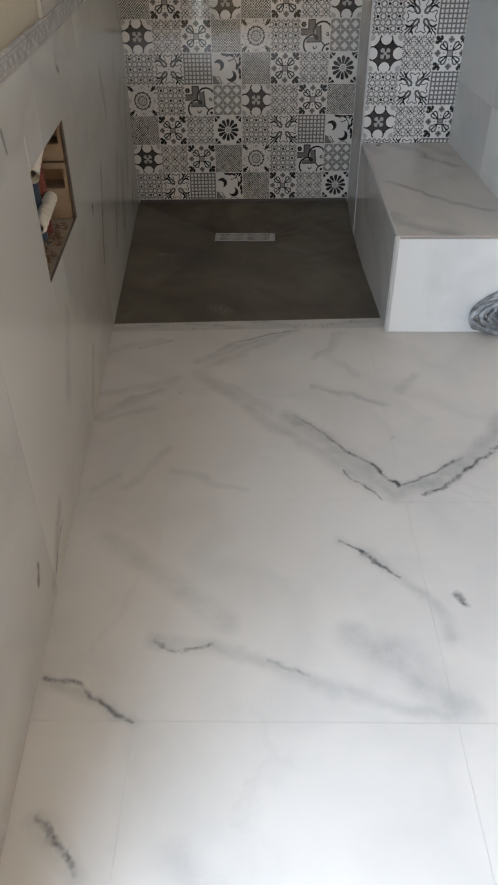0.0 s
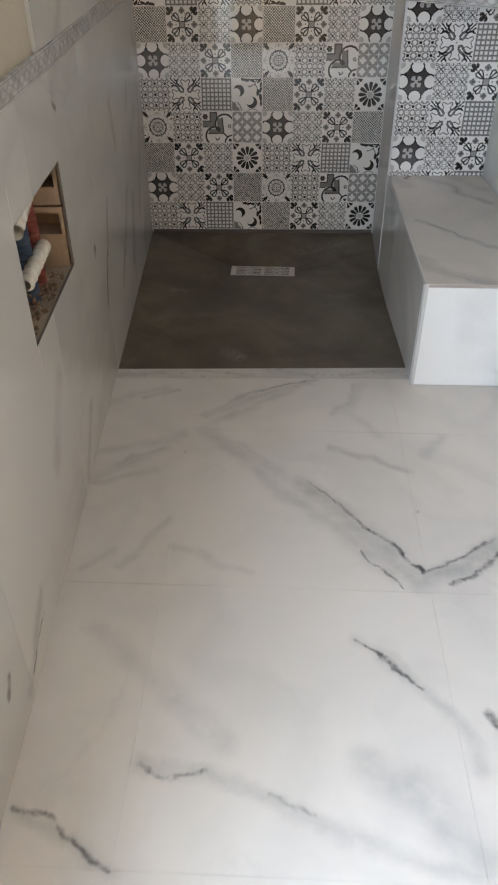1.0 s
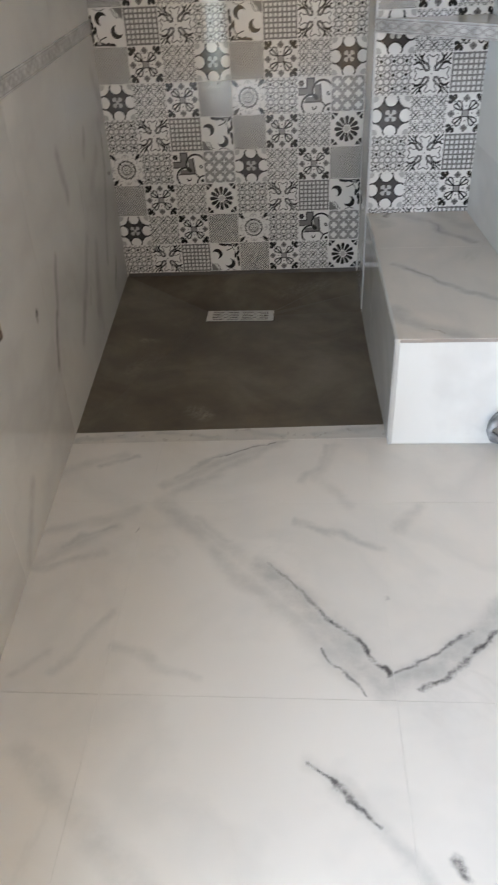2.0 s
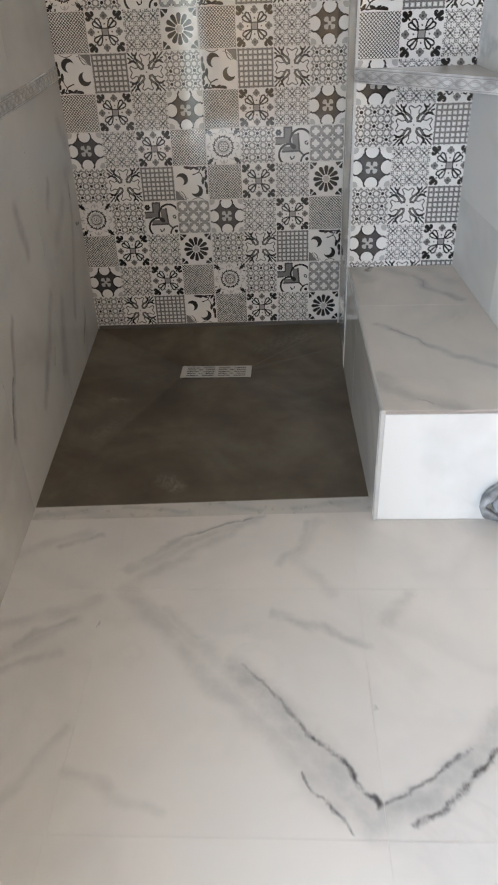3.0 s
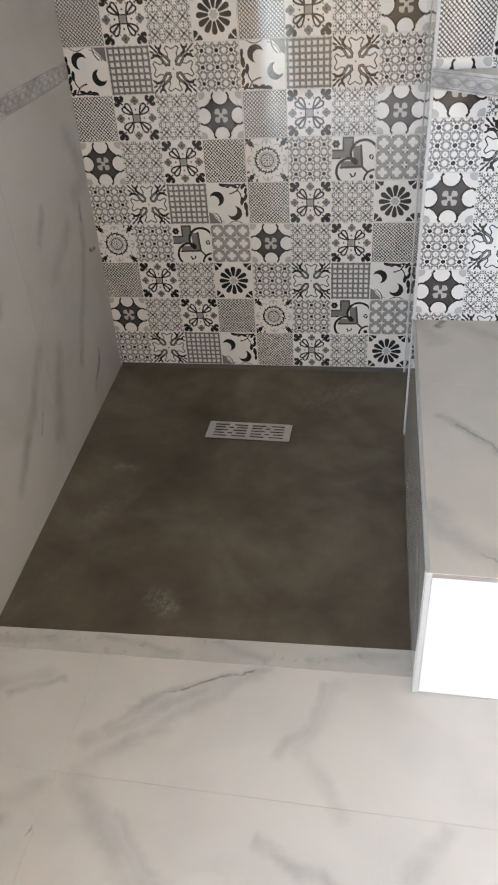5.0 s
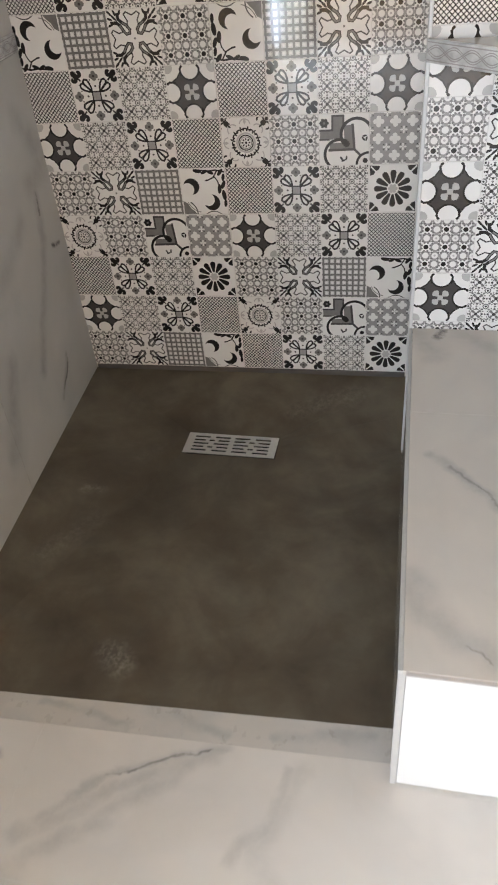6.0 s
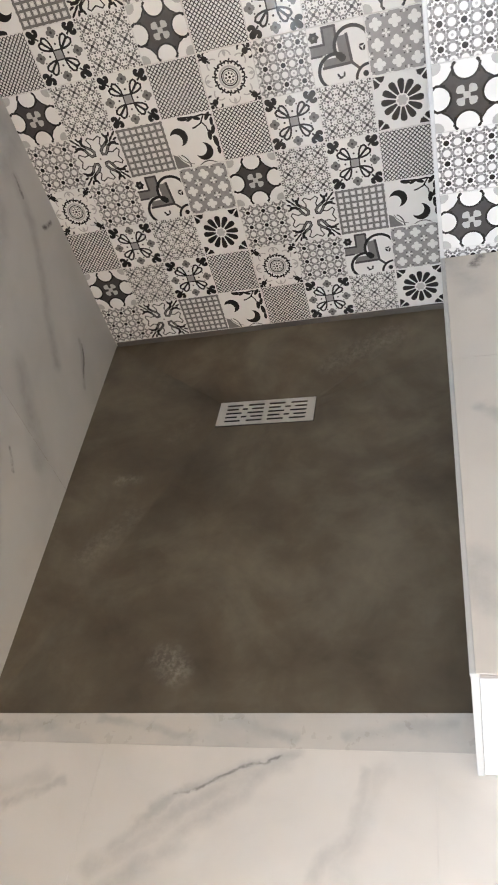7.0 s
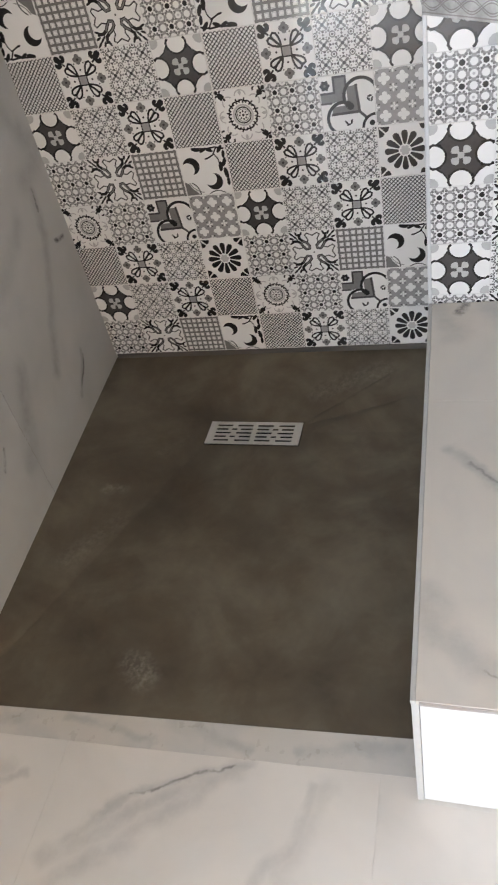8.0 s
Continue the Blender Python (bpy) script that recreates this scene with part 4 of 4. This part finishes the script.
# unseen window, added as a setting for the fill lamp
window_2 = new("window_2", mesh_from("window_2", boxes(
    (WIN[0], WIN[0] + 0.05, ROOM_Y - 0.17, ROOM_Y - 0.11, WIN[2], WIN[3]), (WIN[1] - 0.05, WIN[1], ROOM_Y - 0.17, ROOM_Y - 0.11, WIN[2], WIN[3]),
    (WIN[0] + 0.05, WIN[1] - 0.05, ROOM_Y - 0.17, ROOM_Y - 0.11, WIN[2], WIN[2] + 0.05),
    (WIN[0] + 0.05, WIN[1] - 0.05, ROOM_Y - 0.17, ROOM_Y - 0.11, WIN[3] - 0.05, WIN[3])), frame_white))
tagged(window_2, "unseen white framed window added to carry fill light", "window", kind="structure")
pane_2 = part("pane", boxes((WIN[0] + 0.05, WIN[1] - 0.05, ROOM_Y - 0.143, ROOM_Y - 0.137, WIN[2] + 0.05, WIN[3] - 0.05)), glass, window_2)
pane_2.visible_shadow = False
lamp_2 = new("window_light", window_light)
lamp_2.matrix_world = pose((WIN[0] + WIN[1]) / 2, ROOM_Y - 0.10, (WIN[2] + WIN[3]) / 2, 90, 0, 0)

# ---- shower tray ----
def shower_tray():
    root = new("shower_tray")
    tagged(root, "dark grey-brown resin shower tray with dusty smudges and a painted pale reflection", "shower tray")
    bm = bmesh.new()
    # the rim, cut to the walls, dips beside the bench where the fall to the drain begins
    rim = [(0.0035, -0.012, 0.012), (0.40, -0.003, 0.012), (0.66, 0.002, 0.012), (1.003, 0.009, 0.010), (1.004, -0.15, -0.018), (1.003, -0.30, -0.034),
           (1.004, -0.45, -0.038), (1.006, -0.62, -0.036), (1.009, -0.87, -0.018), (1.010, -1.03, -0.006), (1.0115, -1.143, 0.0), (0.066, -1.186, 0.0)]
    well = [(0.378, -0.258), (0.41, -0.258), (0.62, -0.258), (0.652, -0.258), (0.652, -0.27), (0.652, -0.30), (0.652, -0.32), (0.652, -0.34), (0.652, -0.354),
            (0.64, -0.354), (0.60, -0.354), (0.378, -0.354)]
    n = len(rim)
    vo = [bm.verts.new(q) for q in rim]
    vi = [bm.verts.new((x, y, -0.043)) for x, y in well]
    vd = [bm.verts.new((x, y, -0.085)) for x, y in well]
    vb = [bm.verts.new((x, y, -0.095)) for x, y, _ in rim]
    for i in range(n):
        j = (i + 1) % n
        bm.faces.new((vo[i], vo[j], vi[j], vi[i]))
        bm.faces.new((vi[i], vi[j], vd[j], vd[i]))
        bm.faces.new((vo[j], vo[i], vb[i], vb[j]))
    bm.faces.new(vd)
    bmesh.ops.recalc_face_normals(bm, faces=bm.faces)
    part("basin", bm, resin, root)
    part("sealant", boxes((0.008, 0.996, -0.006, 0.0, 0.008, 0.0255), bevel=0.002), sealant, root, "grey sealant bead", BACK)
    return root


shower_tray()


def drain_cover():
    """A slotted plate, two groups of five rows of slots."""
    root = new("drain_cover")
    root.location = (0.515, -0.306, -0.0405)
    root.rotation_euler = (0, 0, radians(-0.6))
    tagged(root, "pale steel slotted drain cover in the shower tray", "drain cover")
    w, d, t = 0.135, 0.0455, 0.0015
    bm = bmesh.new()
    rows = [0.030, 0.015, 0.0, -0.015, -0.030]
    h = 0.0037
    edges = [d] + [y + s for y in rows for s in (h, -h)] + [-d]
    for k in range(0, len(edges), 2):
        box(bm, -w, w, edges[k + 1], edges[k], -t, 0)
    for n, y in enumerate(rows):
        slots = []
        for c in (-0.060, 0.060):
            if n % 2 == 0:
                slots += [(c - 0.053, c - 0.008), (c + 0.008, c + 0.053)]
            else:
                slots += [(c - 0.053, c - 0.019), (c - 0.008, c + 0.008), (c + 0.019, c + 0.053)]
        x = -w
        for a, b in slots + [(w, w)]:
            box(bm, x, a, y - h, y + h, -t, 0)
            x = b
    part("plate", bm, steel, root)
    part("well", boxes((-w, w, -d, d, -0.04, -0.03)), dark_void, root, "drain well coloured near-black as shade")
    return root


drain_cover()


# ---- bench ----
def shower_bench():
    root = new("shower_bench")
    tagged(root, "built-in bench clad in white marble-look tiles", "bench")
    zb, zf = 0.364, BENCH_Z
    xr0, xr1 = RIGHT_X - 0.002, 1.424

    def ztop(y):
        return zf + (zb - zf) * (y - BENCH_Y) / (PIER_Y - BENCH_Y)
    part("core", prism(bmesh.new(), [(1.02, PIER_Y - 0.004), (xr0, PIER_Y - 0.004), (xr1, BENCH_Y + 0.02), (1.026, BENCH_Y + 0.02)], -0.03,
                       [zb - 0.012, zb - 0.012, zf - 0.012, zf - 0.012]), dark_void, root)
    # top slabs, with a joint across
    yj = -0.634
    for y0, y1 in ((PIER_Y - 0.003, yj + 0.0002), (yj - 0.0002, BENCH_Y - 0.003)):
        pts = [(1.0072 + 0.010 * (y0 - PIER_Y) / (BENCH_Y - PIER_Y), y0), (RIGHT_X + 0.07 * (PIER_Y - y0) - 0.001, y0),
               (RIGHT_X + 0.07 * (PIER_Y - y1) - 0.001, y1), (1.0072 + 0.010 * (y1 - PIER_Y) / (BENCH_Y - PIER_Y), y1)]
        zt = [ztop(y) for _, y in pts]
        part("top_slab", soften(prism(bmesh.new(), pts, [z - 0.010 for z in zt], zt), 0.0006), marble_bench, root, "grey-veined marble slab")
    part("front_panel", soften(prism(bmesh.new(), [(1.022, BENCH_Y), (xr1 + 0.002, BENCH_Y), (xr1 + 0.002, BENCH_Y + 0.010), (1.022, BENCH_Y + 0.010)],
                               0.001, zf - 0.0115), 0.001), marble_front, root, "white marble panel")
    for y0, y1 in ((PIER_Y - 0.004, yj + 0.0009), (yj - 0.0009, BENCH_Y + 0.0175)):
        x0, x1 = (1.001 + 0.0095 * (y - PIER_Y) / (BENCH_Y - PIER_Y) for y in (y0, y1))
        part("side_panel", prism(bmesh.new(), [(x0, y0), (x0 + 0.006, y0), (x1 + 0.006, y1), (x1, y1)], -0.045,
                                 [ztop(y0) - 0.009, ztop(y0) - 0.009, ztop(y1) - 0.009, ztop(y1) - 0.009]), marble_side, root, "glossy marble panel")
    part("joint", boxes((1.0055, 1.0105, yj - 0.001, yj + 0.001, -0.04, ztop(yj) - 0.010)), grout, root, "pale grout line")
    # upright profile at the front corner, with an open dark gap beside it
    part("corner_profile", boxes((1.0105, 1.0215, BENCH_Y - 0.0022, BENCH_Y + 0.0095, 0.0, zf - 0.0095), bevel=0.0012), trim_grey, root, "grey corner profile")
    part("front_trim", boxes((1.0215, xr1, BENCH_Y - 0.0050, BENCH_Y - 0.0005, zf - 0.0105, zf - 0.0015), bevel=0.0012), trim_bronze, root, "thin bronze edge profile")
    part("edge_trim", soften(prism(bmesh.new(), [(0.999, PIER_Y - 0.004), (1.0068, PIER_Y - 0.004), (1.0175, BENCH_Y - 0.0045), (1.0095, BENCH_Y - 0.0045)],
                                   [zb - 0.008, zb - 0.008, zf - 0.008, zf - 0.008], [zb + 0.001, zb + 0.001, zf + 0.001, zf + 0.001]), 0.0015), trim_grey, root,
         "thin grey edge profile")
    return root


shower_bench()


# ---- corner shelf ----
def corner_shelf():
    root = new("corner_shelf")
    tagged(root, "triangular marble corner shelf edged with a grey border strip", "shelf")
    a, b, c = (1.004, PIER_Y - 0.003), (1.362, PIER_Y - 0.003), (1.384, -0.655)
    part("slab", prism(bmesh.new(), [a, c, b], 0.952, 0.986), marble_bench, root)
    d = Vector((c[0] - a[0], c[1] - a[1], 0))
    n = d.length
    part("border_strip", boxes((-n / 2, n / 2, -0.009, 0.0, -0.0205, 0.0205), bevel=0.0015), listel_print, root,
         m=pose((a[0] + c[0]) / 2, (a[1] + c[1]) / 2, 0.969, 0, 0, math.degrees(math.atan2(d.y, d.x))))
    return root


corner_shelf()


# ---- opening in the left wall with pipes ----
def hollow_brick(parent, u0, u1, z0, z1, cells, y0=-0.135, y1=-0.0105):
    """Clay block with hollow cells (z ranges) open towards +u."""
    bm = bmesh.new()
    t = 0.009
    z = z0
    for a, b in list(cells) + [(z1, z1)]:
        box(bm, u0, u1, y0, y1, z, a)
        z = b
    for a, b in cells:
        box(bm, u0, u1, y0, y0 + t, a, b)
        box(bm, u0, u1, y1 - t, y1, a, b)
        box(bm, u0, u0 + 0.03, y0 + t, y1 - t, a, b)
    return part("brick", bm, brick_clay, parent)


niche = new("wall_cavity", mesh_from("wall_cavity", boxes((1.42, 2.07, -0.20, -0.150, 0.45, 0.82), (1.962, 2.07, -0.149, -0.0105, 0.45, 0.82),
                                                           (1.42, 1.961, -0.149, -0.0105, 0.45, 0.515), (1.42, 1.961, -0.149, -0.0105, 0.776, 0.82)), plaster))
niche.matrix_world = WALL_L
tagged(niche, "unfinished wall opening showing hollow clay bricks", "wall opening", kind="structure")
hollow_brick(niche, 1.44, 1.544, 0.516, 0.662, [(0.596, 0.648)])
hollow_brick(niche, 1.44, 1.546, 0.667, 0.775, [(0.708, 0.758)])
# saw cuts that run past the corners of the opening
for u0, u1, z0, z1 in ((1.951, 1.9523, 0.769, 0.835), (1.951, 1.9523, 0.456, 0.5215)):
    part("saw_cut", boxes((u0, u1, -0.002, 0.0005, z0, z1)), grout, niche, "pale saw cut in the tile")


def pipe(name, label, pts, radius, mat, ribs=0, rib=0.0):
    ob = new(name, mesh_from(name, tube(bmesh.new(), pts, radius, 16, ribs, rib), mat))
    ob.matrix_world = WALL_L
    return tagged(ob, label, "pipe", "pipes in the wall opening")


pipe("water_pipe", "red corrugated pipe sleeve inside the wall opening", [(1.645, -0.065, 0.515), (1.642, -0.063, 0.64), (1.645, -0.065, 0.776)], 0.016, red_plastic, 160, 0.002)
pipe("water_pipe", "blue corrugated pipe sleeve inside the wall opening", [(1.74, -0.062, 0.515), (1.745, -0.060, 0.64), (1.74, -0.062, 0.776)], 0.020, blue_plastic, 160, 0.002)
pipe("cable_conduit", "white corrugated conduit lying in the wall opening", [(1.635, -0.040, 0.607), (1.74, -0.032, 0.615), (1.885, -0.022, 0.622)], 0.0070, white_plastic, 28, 0.0105)
pipe("cable_conduit", "white corrugated conduit at the top of the wall opening", [(1.745, -0.026, 0.757), (1.84, -0.014, 0.757), (1.945, 0.0, 0.754)], 0.0060, white_plastic, 28, 0.0085)


def rubble():
    bm = bmesh.new()
    rng = random.Random(4)
    for _ in range(260):
        r = bmesh.ops.create_icosphere(bm, subdivisions=1, radius=rng.uniform(0.002, 0.0065))
        o = Vector((rng.uniform(1.58, 1.94), rng.uniform(-0.13, -0.018), 0.515))
        o.z += rng.uniform(0.0, 0.045) * max(0.0, 1 - abs(o.x - 1.80) / 0.15)
        for v in r["verts"]:
            v.co = v.co * rng.uniform(0.6, 1.3) + o
    ob = new("rubble", mesh_from("rubble", bm, rubble_mat))
    ob.matrix_world = WALL_L
    return tagged(ob, "broken brick and plaster crumbs in the wall opening", "rubble", kind="stuff")


rubble()


# ---- plastic film ----
def plastic_bag():
    """A coil of crumpled film: strands that run round one another, pressed flat on the floor."""
    bm = bmesh.new()
    rng = random.Random(11)
    for n in range(11):
        a, b = 0.145 - 0.011 * n + rng.uniform(-0.008, 0.008), 0.066 - 0.0045 * n + rng.uniform(-0.004, 0.004)
        oy, ph, r = rng.uniform(-0.020, 0.020), rng.uniform(0, 6.28), rng.uniform(0.009, 0.016)
        steps, sides, rings = 64, 10, []
        for k in range(steps):
            t = 2 * math.pi * k / steps
            w = 1 + 0.07 * math.sin(3 * t + ph) + 0.10 * noise.noise(Vector((math.cos(t) * 1.7, math.sin(t) * 1.7, n * 2.3)))
            c = Vector((a * w * math.cos(t), oy + 0.010 * math.sin(2 * t + ph), b * w * math.sin(t)))
            out = Vector((math.cos(t) / a, 0, math.sin(t) / b)).normalized()
            rings.append([])
            for q in range(sides):
                u = 2 * math.pi * q / sides
                d = 1 + 0.9 * noise.noise(Vector((t * 2.6, u * 0.9, n * 5.1)))
                p = c + (out * math.cos(u) * 0.55 + Vector((0, 1.5, 0)) * math.sin(u)) * r * d
                p.z = max(p.z, -0.072 + 0.003 * math.sin(7 * t))
                p.y = min(p.y, 0.042)
                rings[-1].append(bm.verts.new(p))
        for k in range(steps):
            r0, r1 = rings[k], rings[(k + 1) % steps]
            for q in range(sides):
                bm.faces.new((r0[q], r0[(q + 1) % sides], r1[(q + 1) % sides], r1[q]))
    for f in bm.faces:
        f.smooth = True
    bmesh.ops.scale(bm, vec=(0.96, 0.55, 1.08), verts=bm.verts)
    bmesh.ops.recalc_face_normals(bm, faces=bm.faces)
    ob = new("plastic_bag", mesh_from("plastic_bag", bm, film_grey))
    ob.matrix_world = pose(1.427, -1.273, 0.0820, 0, 0, 2)
    return tagged(ob, "crumpled grey translucent plastic bag on the floor by the bench", "plastic bag")


plastic_bag()
